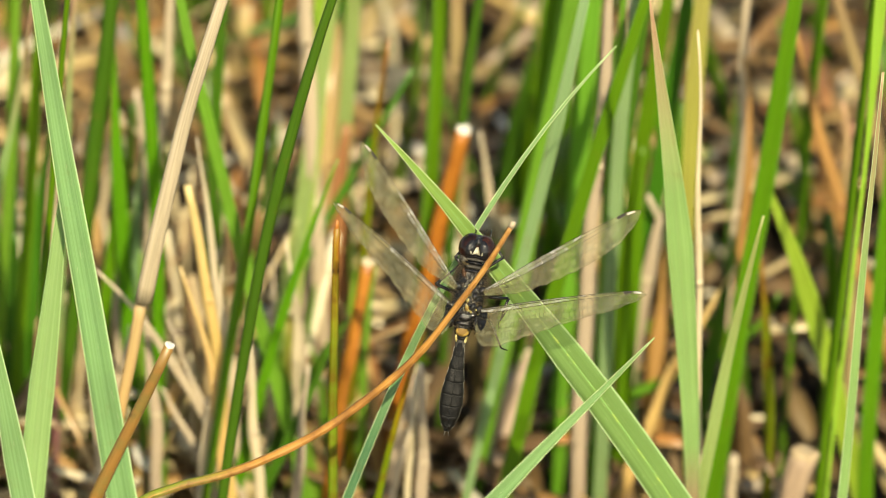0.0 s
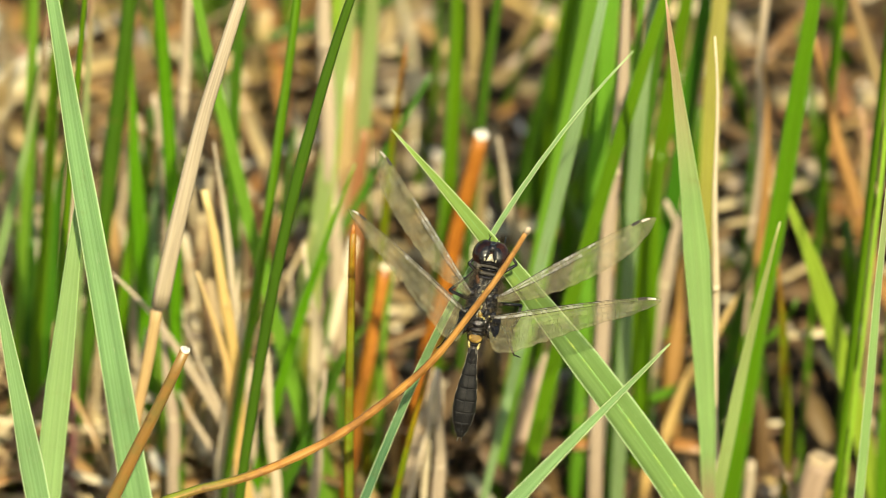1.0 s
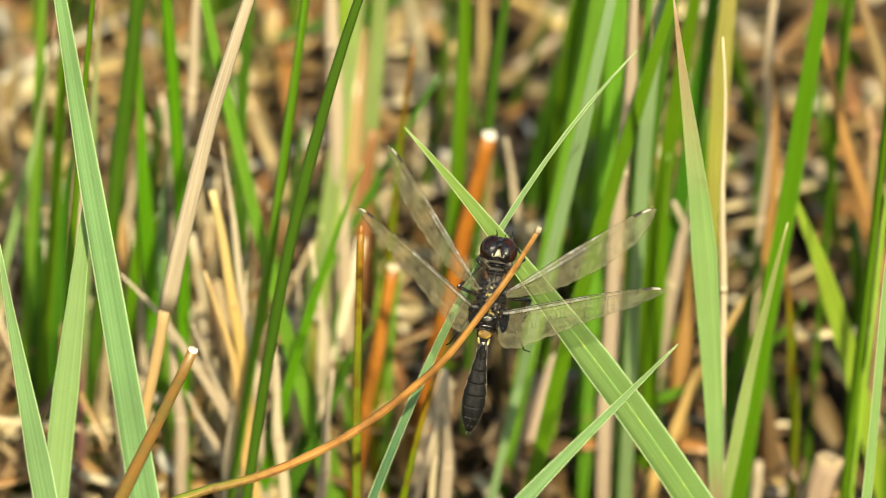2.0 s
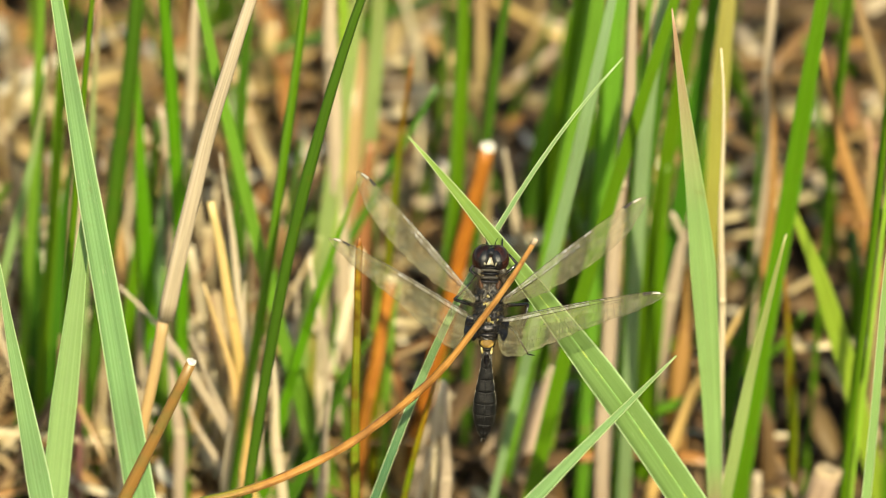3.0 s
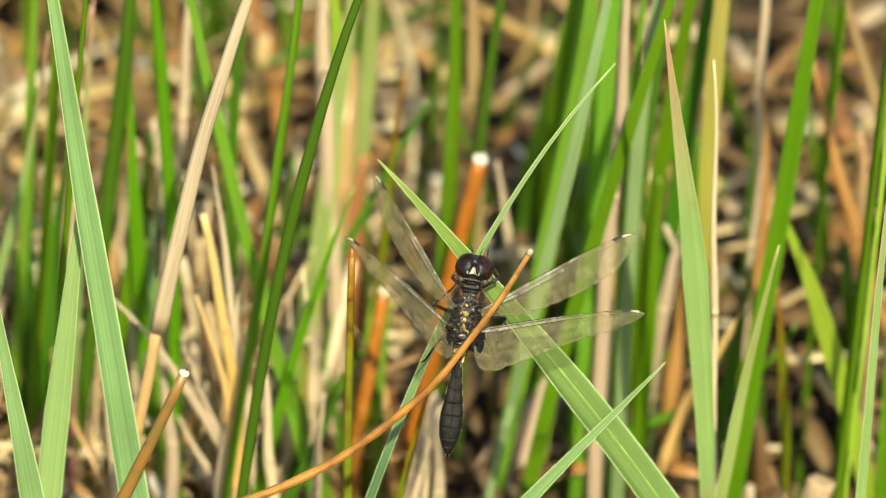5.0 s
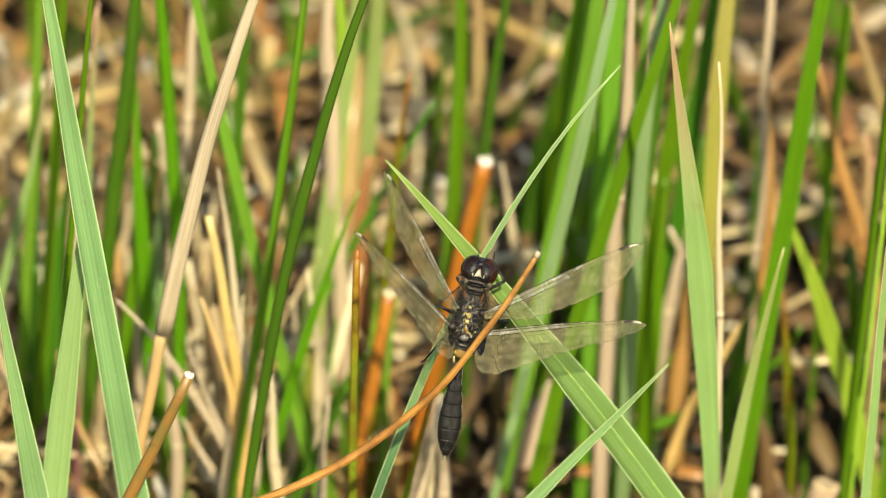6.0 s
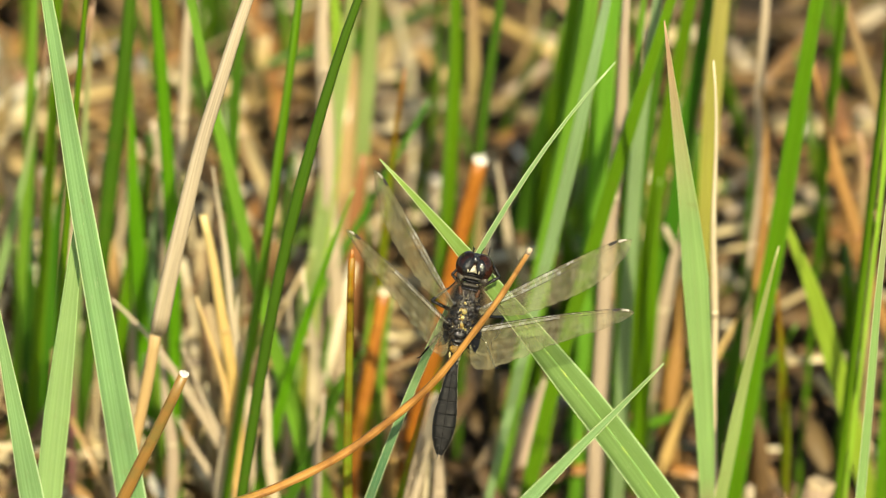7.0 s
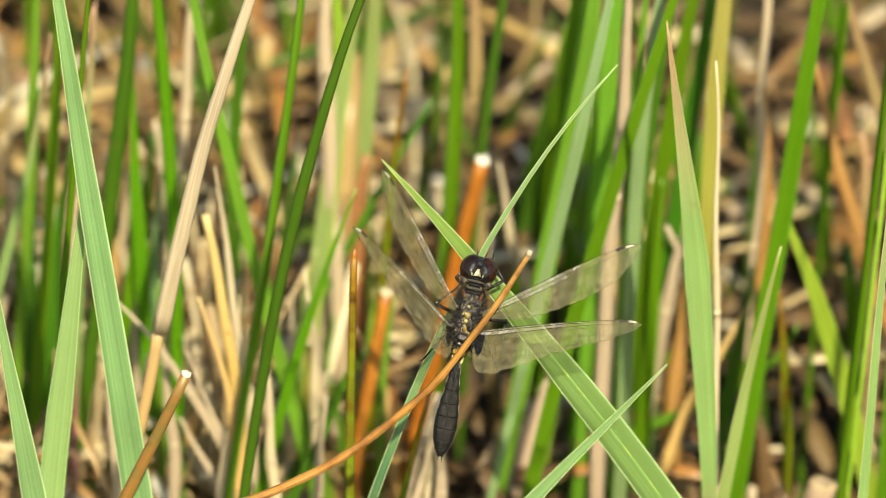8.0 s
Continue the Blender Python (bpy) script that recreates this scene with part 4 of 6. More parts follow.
straw(DUN, 99.0, (-44.0, -3.0), (-44.8, 22.4), (-45.9, 46.6), (-47.9, 70.8), (1.79, 1.93, 1.74, 0.63))
straw(BLEACHED, 68.8, (-47.4, -3.0), (-46.5, 29.6), (-41.9, 61.8), (-40.6, 93.6), (1.72, 1.80, 1.73, 0.62))
straw(BLEACHED, 68.8, (-34.0, -3.0), (-34.5, 27.0), (-33.9, 54.0), (-35.7, 82.5), (1.93, 2.02, 1.89, 0.63))
straw(BLEACHED, 116.5, (-35.4, -3.0), (-34.4, 20.2), (-32.3, 41.5), (-31.7, 63.6), (1.82, 1.89, 1.64, 0.64))
straw(BLEACHED, 68.8, (-31.3, -3.0), (-30.9, 22.5), (-26.0, 47.2), (-24.9, 72.6), (1.91, 2.00, 1.88, 0.63))
straw(BLEACHED, 124.8, (-74.6, -3.0), (-74.6, 11.5), (-74.1, 25.4), (-75.3, 39.4), (2.03, 2.11, 1.77, 0.65))
straw(BLEACHED, 124.8, (-49.4, -3.0), (-49.8, 7.9), (-49.7, 18.6), (-51.7, 29.1), (1.86, 1.91, 1.54, 0.65))
leaf(VIVID, 124.8, (26.7, -3.0), (27.2, 33.6), (26.5, 70.1), (30.7, 105.8), (2.59, 2.82, 2.79, 0.42))
leaf(VIVID, 127.0, (33.8, -3.0), (34.7, 26.2), (36.0, 55.0), (37.8, 83.4), (2.81, 3.01, 2.80, 0.42))
leaf(VIVID, 134.0, (13.5, -3.0), (14.3, 47.4), (19.8, 95.6), (23.5, 144.4), (1.94, 2.15, 2.94, 1.40))
leaf(VIVID, 134.0, (-24.8, -3.0), (-25.3, 8.8), (-26.7, 19.8), (-28.6, 30.8), (2.53, 2.70, 2.27, 0.43))
leaf(LIME, 124.8, (-27.3, -3.0), (-25.4, 12.3), (-21.7, 26.9), (-19.8, 42.0), (2.29, 2.31, 1.82, 0.42))
leaf(DEEP, 112.0, (27.8, -3.0), (30.2, 50.1), (32.9, 102.0), (43.0, 152.6), (1.56, 1.69, 1.76, 0.80))
leaf(FRESH, 106.8, (27.4, -3.0), (28.6, 51.3), (31.7, 104.0), (35.3, 156.0), (1.17, 1.31, 1.51, 0.69))
leaf(FRESH, 128.5, (-39.8, -3.0), (-40.0, 13.2), (-39.9, 28.8), (-41.9, 44.6), (2.29, 2.33, 1.87, 0.43))
leaf(FRESH, 121.0, (-86.2, -3.0), (-84.8, 47.4), (-80.1, 98.0), (-77.7, 147.4), (1.76, 1.88, 1.83, 0.81))
straw(BLEACHED, 80.0, (-27.2, -3.0), (-32.4, 25.6), (-42.6, 49.6), (-51.0, 75.4), (1.16, 1.20, 1.10, 0.41))
straw(BLEACHED, 83.8, (-35.7, -3.0), (-37.2, 35.8), (-40.6, 73.4), (-45.0, 111.0), (1.55, 1.65, 1.61, 0.62))
straw(BLEACHED, 89.5, (-26.6, -3.0), (-27.4, 27.1), (-26.0, 57.3), (-28.9, 86.7), (1.75, 1.84, 1.70, 0.63))
straw(BLEACHED, 131.2, (-8.5, -3.0), (-7.8, 9.0), (-6.2, 20.8), (-5.9, 32.7), (3.52, 3.43, 2.66, 1.08))
leaf(VIVID, 116.5, (-56.6, -3.0), (-56.1, 16.2), (-55.2, 34.1), (-56.5, 52.2), (2.07, 2.10, 1.66, 0.43))
leaf(FRESH, 131.2, (-53.9, -3.0), (-54.0, 8.9), (-54.0, 20.9), (-52.4, 32.7), (2.09, 2.11, 1.69, 0.43))
leaf(VIVID, 127.9, (-62.5, -3.0), (-61.4, 21.4), (-59.9, 45.1), (-59.2, 68.7), (1.97, 1.97, 1.48, 0.41))
leaf(VIVID, 119.3, (-55.3, -3.0), (-54.4, 17.3), (-53.5, 37.3), (-53.0, 57.1), (2.30, 2.12, 1.55, 0.41))
leaf(VIVID, 132.2, (-81.6, -3.0), (-82.8, 20.5), (-84.7, 42.9), (-84.5, 65.5), (2.09, 2.00, 1.54, 0.52))
leaf(DEEP, 122.4, (-84.6, -3.0), (-82.8, 20.6), (-80.6, 43.5), (-80.7, 66.5), (3.13, 2.99, 2.32, 0.63))
leaf(FRESH, 131.4, (-29.8, -3.0), (-32.6, 19.0), (-35.8, 39.9), (-37.2, 61.0), (1.88, 1.78, 1.33, 0.42))
leaf(VIVID, 134.2, (-40.7, -3.0), (-37.0, 10.7), (-33.4, 24.2), (-29.4, 37.7), (2.10, 1.99, 1.51, 0.42))
leaf(VIVID, 136.1, (-27.6, -3.0), (-26.8, 13.9), (-26.8, 30.4), (-24.5, 46.7), (1.89, 1.82, 1.39, 0.42))
leaf(DEEP, 200, (6.3, -3.0), (10.4, 18.9), (12.6, 41.2), (18.3, 62.7), (4.33, 4.33, 3.24, 0.87))
leaf(VIVID, 215, (13.8, -3.0), (16.0, 19.8), (16.6, 42.8), (20.1, 65.4), (3.70, 3.70, 2.83, 0.87))
leaf(BLUSH, 108.1, (-75.7, -3.0), (-72.9, 43.6), (-70.4, 88.2), (-67.4, 132.9), (1.01, 1.14, 1.02, 0.31))
leaf(DEEP, 190, (57.0, -3.0), (57.3, 18.8), (56.6, 40.6), (57.9, 62.4), (2.37, 2.37, 1.94, 0.54))
leaf(DEEP, 150, (58.7, -3.0), (58.2, 15.8), (55.9, 34.7), (57.7, 53.5), (2.75, 2.75, 2.11, 0.53))
leaf(BUFF, 126, (-0.1, -3.0), (6.0, 10.8), (13.5, 24.0), (16.7, 38.9), (6.27, 6.48, 5.64, 1.67))
leaf(BUFF, 134, (-1.6, -3.0), (2.4, 7.1), (7.4, 16.9), (9.5, 27.6), (4.20, 4.20, 3.57, 0.84))
straw(BLEACHED, 132, (-56.9, -3.0), (-57.3, 11.8), (-58.4, 26.7), (-56.8, 41.5), (1.68, 1.89, 1.89, 1.05))
straw(BLEACHED, 128, (-64.2, -3.0), (-65.4, 9.7), (-66.7, 22.4), (-67.6, 35.1), (2.09, 2.30, 2.30, 1.26))
leaf(FRESH, 120, (-60.9, -3.0), (-59.7, 16.9), (-59.7, 36.9), (-56.8, 56.7), (2.08, 2.08, 1.67, 0.42))
straw(AMBER, 126, (-46.6, -3.0), (-44.6, 7.8), (-43.4, 18.8), (-40.7, 29.4), (1.67, 1.88, 1.67, 1.05))
leaf(FRESH, 132, (-51.9, -3.0), (-50.0, 11.0), (-47.2, 24.9), (-46.6, 39.0), (1.68, 1.68, 1.47, 0.42))
straw(BLEACHED, 120, (-64.3, -3.0), (-63.8, 16.9), (-61.0, 36.8), (-62.5, 56.7), (1.46, 1.67, 1.67, 0.83))
straw(BLEACHED, 136, (-53.1, -3.0), (-52.1, 13.6), (-49.5, 30.1), (-50.9, 46.7), (1.89, 2.10, 2.10, 1.05))
straw(BLEACHED, 130, (-55.0, -3.0), (-50.9, 17.4), (-46.7, 37.7), (-42.6, 58.1), (1.47, 1.68, 1.68, 0.84))
straw(BLEACHED, 78, (-34.5, -3.0), (-37.9, 29.4), (-41.7, 62.1), (-63.8, 87.7), (1.43, 1.63, 1.74, 1.02))
straw(BLEACHED, 90, (-28.5, -3.0), (-36.6, 15.6), (-43.8, 34.6), (-52.6, 52.9), (1.85, 1.85, 1.85, 0.82))
straw(BLEACHED, 85, (-51.4, -3.0), (-53.0, 22.1), (-53.2, 47.4), (-55.8, 72.5), (1.84, 2.05, 2.25, 1.43))
straw(BLEACHED, 112, (-15.0, -3.0), (-11.6, 12.6), (-8.3, 28.3), (-4.9, 43.9), (2.08, 2.08, 1.87, 1.04))
straw(BLEACHED, 116, (-4.5, -3.0), (-4.3, 11.2), (-3.6, 25.5), (-4.0, 39.7), (2.29, 2.50, 2.08, 0.83))
straw(BLEACHED, 120, (-8.5, -3.0), (-7.5, 9.4), (-5.7, 21.8), (-5.9, 34.3), (2.08, 2.08, 1.88, 0.83))
leaf(DEEP, 75, (-53.5, -3.0), (-42.1, 23.2), (-28.1, 48.4), (-19.7, 75.8), (2.24, 2.24, 1.84, 0.61))
straw(BLEACHED, 60, (-3.0, -3.0), (-3.4, 24.2), (-3.1, 51.3), (-4.1, 78.5), (2.73, 2.63, 2.23, 1.21))
straw(BLEACHED, 64, (-17.6, -3.0), (-13.3, 23.1), (-9.0, 49.1), (-3.9, 75.1), (1.01, 1.22, 1.22, 0.81))
straw(BLEACHED, 66, (-7.1, -3.0), (-6.4, 22.0), (-6.4, 47.0), (-5.0, 71.9), (1.12, 1.22, 1.22, 0.81))
stem(FADE, 30, (-25.2, -3.0), (-18.9, 30.3), (-13.2, 63.7), (-5.6, 96.6), (1.70, 1.70, 1.50, 0.90))
leaf(FRESH, 110, (-56.4, -3.0), (-56.6, 21.5), (-56.9, 46.1), (-56.6, 70.7), (1.87, 1.87, 1.66, 0.62))
leaf(FRESH, 112, (-38.1, -3.0), (-37.8, 11.4), (-36.8, 25.8), (-36.8, 40.1), (1.87, 1.87, 1.66, 0.62))
leaf(FRESH, 106, (-55.8, -3.0), (-55.0, 14.4), (-54.0, 31.8), (-53.1, 49.1), (1.87, 1.87, 1.66, 0.62))
leaf(FRESH, 110, (-17.4, -3.0), (-19.7, 14.4), (-21.5, 31.9), (-24.8, 49.1), (1.87, 1.87, 1.66, 0.62))
leaf(FRESH, 108, (-49.5, -3.0), (-42.0, 21.8), (-32.2, 46.0), (-26.5, 71.4), (1.67, 1.67, 1.46, 0.62))
leaf(FRESH, 114, (-16.9, -3.0), (-15.7, 19.8), (-16.0, 42.8), (-12.8, 65.5), (1.67, 1.67, 1.46, 0.62))
leaf(FRESH, 104, (-43.3, -3.0), (-44.1, 13.4), (-44.4, 29.8), (-46.2, 46.1), (1.87, 1.87, 1.66, 0.62))
straw(BLEACHED, 104, (-76.8, -3.0), (-73.9, 41.3), (-74.3, 85.8), (-68.9, 129.8), (1.14, 1.14, 1.03, 0.62))
leaf(BLUSH, 100, (-74.4, -3.0), (-72.0, 43.5), (-71.5, 90.0), (-67.4, 136.4), (1.03, 1.03, 0.93, 0.41))
fallen(PITH, -85, 233, 20, -61, 7, 2.7)
fallen(PITH, -86, 213, 20, -40, 5, 3.4)
fallen(PITH, -73, 238, 15, -31, 3, 3.0)
fallen(PITH, -42, 237, 20, -27, 4, 2.3)
fallen(BLEACHED, -41, 275, 15, -28, 7, 3.0)
fallen(BLEACHED, -15, 266, 18, -38, 15, 3.9)
fallen(BLEACHED, -9, 264, 16, 28, 12, 3.4)
fallen(BLEACHED, -13, 239, 14, 9, 18, 4.1)
fallen(BLEACHED, -7, 227, 14, 18, 8, 3.4)
fallen(AMBER, -6, 248, 18, 44, 13, 2.5)
fallen(AMBER, -18, 251, 16, -27, 17, 2.5)
fallen(BLEACHED, 57, 238, 16, 17, 5, 2.3)
fallen(BLEACHED, 55, 229, 14, 31, 5, 2.7)
fallen(PITH, 70, 251, 20, -50, 3, 3.0)
fallen(RUST, 82, 264, 16, -15, 4, 3.7)
fallen(RUST, 77, 232, 18, -45, 12, 3.4)
fallen(AMBER, 71, 220, 14, -59, 13, 3.8)
fallen(RUST, 77, 219, 14, -73, 18, 3.8)
fallen(AMBER, 73, 210, 12, -40, 10, 3.4)
fallen(DUN, 60, 215, 10, -39, 9, 2.7)
fallen(BLEACHED, 60, 120, 12, 17, 7, 3.2)
fallen(BLEACHED, -75, 94, 34, -27, 3, 2.6)
fallen(BLEACHED, -69, 90, 34, -29, 9, 2.5)
fallen(BLEACHED, -65, 176, 22, -65, 11, 2.4)
fallen(BLEACHED, -49, 140, 24, -65, 10, 2.0)
fallen(BLEACHED, -50, 142, 14, -65, 18, 1.7)
fallen(BLEACHED, -57, 149, 18, -75, 9, 2.2)
fallen(BLEACHED, -58, 123, 14, -73, 10, 2.4)
fallen(DUN, 15, 164, 4, 61, 19, 6.6)
fallen(DUN, 12, 146, 4, 38, 10, 4.4)
fallen(DUN, -32, 237, 16, 48, 12, 2.3)
fallen(BLEACHED, -40, 231, 14, -10, 6, 2.7)
fallen(BLEACHED, -13, 190, 8, -51, 11, 4.5)
fallen(DUN, -9, 186, 6, 27, 14, 2.7)
fallen(AMBER, -73, 261, 16, -54, 11, 4.6)
fallen(AMBER, -88, 280, 18, 73, 14, 3.5)
fallen(BLEACHED, -84, 260, 16, -21, 6, 2.5)
fallen(BLEACHED, -65, 287, 10, -56, 11, 5.8)
fallen(AMBER, -14, 283, 18, -44, 13, 3.0)
fallen(AMBER, -6, 274, 22, -63, 15, 3.0)
fallen(BLEACHED, -70, 172, 30, 44, 6, 2.2)
fallen(BLEACHED, -61, 139, 30, -64, 9, 2.2)
fallen(BLEACHED, -58, 166, 28, -83, 15, 2.2)
fallen(PITH, -49, 144, 32, -70, 9, 2.0)
fallen(BLEACHED, -45, 121, 30, -42, 6, 2.2)
fallen(BLEACHED, -50, 110, 30, -69, 13, 2.1)
fallen(BLEACHED, -41, 148, 30, -61, 7, 2.0)
fallen(BLEACHED, -37, 129, 30, -67, 9, 2.2)
fallen(BLEACHED, -33, 151, 28, -67, 9, 2.2)
fallen(BLEACHED, -27, 134, 30, -74, 10, 2.4)
fallen(BLEACHED, -69, 126, 26, -63, 9, 2.8)
fallen(AMBER, -72, 143, 28, -67, 9, 2.4)
fallen(BLEACHED, -60, 96, 28, 20, 6, 2.3)
fallen(BLEACHED, -46, 96, 28, -23, 6, 2.1)
fallen(BLEACHED, -34, 115, 24, -50, 5, 2.6)
fallen(RUST, 66, 248, 18, -49, 10, 2.7)
fallen(RUST, 79, 282, 18, 39, 11, 2.8)
fallen(AMBER, 60, 254, 16, 66, 12, 2.3)
fallen(AMBER, 86, 276, 16, -60, 13, 3.0)
fallen(RUST, 10, 255, 16, 52, 11, 2.3)
fallen(AMBER, 12, 285, 22, -48, 30, 3.9)
fallen(DUN, 12, 266, 20, 53, 22, 2.8)
fallen(BLEACHED, -13, 263, 18, 5, 14, 6.2)
fallen(BLEACHED, -10, 278, 22, 56, 17, 3.2)
fallen(AMBER, -9, 250, 16, 35, 14, 4.0)
fallen(BLEACHED, -8, 238, 14, 15, 11, 5.8)
fallen(BLEACHED, -16, 299, 18, 37, 12, 3.4)
fallen(DUN, -21, 237, 16, 44, 9, 3.2)
fallen(BLEACHED, 58, 234, 18, 29, 6, 4.4)
fallen(BLEACHED, 55, 226, 16, 26, 6, 3.9)
fallen(RUST, 55, 242, 18, -62, 8, 2.6)
fallen(BLEACHED, 84, 295, 20, 55, 10, 4.3)
fallen(PITH, 82, 264, 16, 42, 4, 3.2)
fallen(PITH, 70, 256, 18, 49, 4, 3.1)
fallen(RUST, 73, 216, 16, 50, 13, 3.3)
fallen(BLEACHED, 69, 232, 16, 37, 7, 3.3)
fallen(RUST, 78, 224, 18, -75, 16, 3.0)
fallen(BLEACHED, -64, 147, 40, -70, 14, 2.0)
fallen(BLEACHED, -49, 125, 34, -63, 12, 2.0)
fallen(DUN, -51, 132, 20, -70, 19, 2.2)
fallen(PITH, -57, 108, 26, -73, 9, 2.4)
fallen(BLEACHED, -70, 124, 14, -11, 11, 4.5)
fallen(BLEACHED, -39, 223, 18, 61, 5, 2.9)
fallen(BLEACHED, -8, 285, 20, -82, 23, 2.3)
fallen(DUN, -12, 228, 16, 85, 26, 2.5)
fallen(DUN, 7, 234, 20, -79, 14, 2.7)
fallen(DUN, -13, 207, 12, -35, 11, 3.6)
fallen(DUN, -13, 192, 10, 30, 8, 4.3)
fallen(BLEACHED, -90, 286, 18, 65, 10, 3.4)
fallen(BLEACHED, -90, 260, 18, -73, 16, 3.5)
fallen(DUN, -65, 265, 18, -54, 8, 3.8)
fallen(RUST, 10, 182, 10, -51, 11, 3.2)
fallen(DUN, 12, 160, 10, -58, 14, 4.3)
fallen(DUN, 12, 147, 8, 38, 10, 4.5)
fallen(BLEACHED, -61, 119, 36, -64, 13, 2.2)
fallen(BLEACHED, -58, 118, 46, -70, 15, 2.0)
fallen(DUN, -69, 128, 20, -72, 21, 2.9)
fallen(BLEACHED, -53, 118, 44, -67, 13, 1.8)
fallen(RUST, 74, 252, 26, -81, 38, 3.4)
fallen(BLEACHED, 57, 276, 22, -72, 13, 2.6)
fallen(BUFF, 13, 138, 22, 73, 23, 5.5)
fallen(BUFF, 9, 126, 18, 70, 19, 5.1)
fallen(RUST, -89, 283, 24, 78, 21, 4.0)
fallen(DUN, -91, 274, 22, -75, 22, 4.2)
fallen(RUST, -80, 274, 20, 69, 15, 3.3)
fallen(DUN, 79, 244, 22, -75, 27, 3.9)
fallen(RUST, 76, 230, 20, -48, 13, 3.8)
fallen(AMBER, 10, 280, 26, -53, 30, 2.5)
fallen(BLEACHED, 15, 268, 22, 50, 19, 2.0)
fallen(PITH, -15, 264, 18, 23, 10, 2.4)
fallen(BLEACHED, -16, 254, 18, 13, 10, 2.6)
fallen(BLEACHED, -8, 248, 18, 41, 11, 2.3)
fallen(PITH, -7, 238, 16, -41, 10, 1.9)
fallen(BLEACHED, -8, 234, 14, -29, 10, 3.0)
fallen(PITH, -8, 230, 12, -15, 6, 2.5)
fallen(DUN, -15, 281, 22, 47, 27, 2.6)
fallen(BLEACHED, -10, 277, 20, 38, 13, 2.5)
fallen(RUST, -21, 252, 16, 78, 16, 2.5)
fallen(PITH, 12, 250, 14, -72, 9, 1.4)
fallen(BLEACHED, 9, 243, 12, 54, 7, 2.2)
fallen(BLEACHED, 14, 237, 10, 79, 12, 2.1)
fallen(DUN, 1, 267, 18, 79, 18, 2.1)
fallen(PITH, 56, 240, 14, 58, 8, 1.7)
fallen(PITH, 50, 256, 18, 44, 3, 1.5)
fallen(PITH, 70, 255, 18, -60, 3, 1.5)
fallen(BLEACHED, 69, 231, 16, -51, 6, 2.3)
fallen(AMBER, 78, 231, 16, -79, 18, 3.0)
fallen(BLEACHED, 71, 216, 14, -64, 11, 2.6)
fallen(BLEACHED, 83, 259, 18, -33, 4, 2.6)
fallen(PITH, -95, 283, 20, -75, 9, 3.1)
fallen(BLEACHED, -92, 268, 18, -77, 24, 4.2)
fallen(BLEACHED, -64, 275, 18, -66, 10, 3.6)
fallen(PITH, -64, 274, 20, -78, 10, 2.1)
lying_stalk(DEEP, ((-60, 263, 22), (-46, 255, 30), (-34, 255, 34), (-19, 267, 32), (-4, 293, 24)), 1.9)

SHEATH_MESH, SHEATH_AT = sheath(HUSK, 23.6, (-53.4, 114.3), (-47.6, 145.4), (-40.0, 176.0), (-29.0, 205.4), (3.0, 2.5, 1.88, 1.03))
SHEATH_PART = part("leaf_sheath", SHEATH_MESH, SHEATHED, "wide bleached beige leaf sheath")
SHEATH_PART.location = SHEATH_AT - SHEATHED.location


# ---- dragonfly (its own space: millimetres, head towards +y, back towards +z) ----
def loft(name, mat, profile, sides=20, power=1.0):
    """Closed body along y: rows of (y, half width, top, bottom, x)."""
    verts, faces = [], []
    for y, w, top, low, x in profile:
        for j in range(sides):
            a = 6.2832 * j / sides
            c, s = math.cos(a), math.sin(a)
            verts.append(((x + w * c) * MM, y * MM, (top if s > 0 else low) * s * MM))
    n = len(profile)
    for i in range(n - 1):
        for j in range(sides):
            q = (j + 1) % sides
            faces.append((i * sides + j, i * sides + q, (i + 1) * sides + q, (i + 1) * sides + j))
    faces.append(tuple(range(sides - 1, -1, -1)))
    faces.append(tuple(range((n - 1) * sides, n * sides)))
    return mesh_of(name, verts, faces, material=mat)


def smooth_profile(keys, steps):
    """Eases between rows of (y, half width, top, bottom)."""
    ys = [k[0] for k in keys]
    out = []
    for i in range(steps + 1):
        y = ys[0] + (ys[-1] - ys[0]) * i / steps
        j = max(k for k in range(len(keys)) if (ys[k] >= y) == (ys[0] > ys[-1]) or k == 0 or ys[k] == y)
        j = min(j, len(keys) - 2)
        a, b = keys[j], keys[j + 1]
        f = min(max((y - a[0]) / (b[0] - a[0]), 0), 1)
        f = f * f * (3 - 2 * f) * 0.5 + f * 0.5
        out.append((y, *(p + (q - p) * f for p, q in zip(a[1:], b[1:])), 0.0))
    return out


def bead(name, mat, centre, radii, turn=(0, 0, 0), rings=10, sides=16):
    m = pose(*(c * MM for c in centre), *turn)
    verts, faces = [], []
    for i in range(rings + 1):
        a = math.pi * (0.03 + 0.94 * i / rings)
        for j in range(sides):
            b = 6.2832 * j / sides
            verts.append(m @ Vector((math.sin(a) * math.cos(b) * radii[0] * MM, math.sin(a) * math.sin(b) * radii[1] * MM, math.cos(a) * radii[2] * MM)))
    for i in range(rings):
        for j in range(sides):
            q = (j + 1) % sides
            faces.append((i * sides + q, i * sides + j, (i + 1) * sides + j, (i + 1) * sides + q))
    faces.append(tuple(range(sides)))
    faces.append(tuple(range((rings + 1) * sides - 1, rings * sides - 1, -1)))
    return mesh_of(name, verts, faces, material=mat)


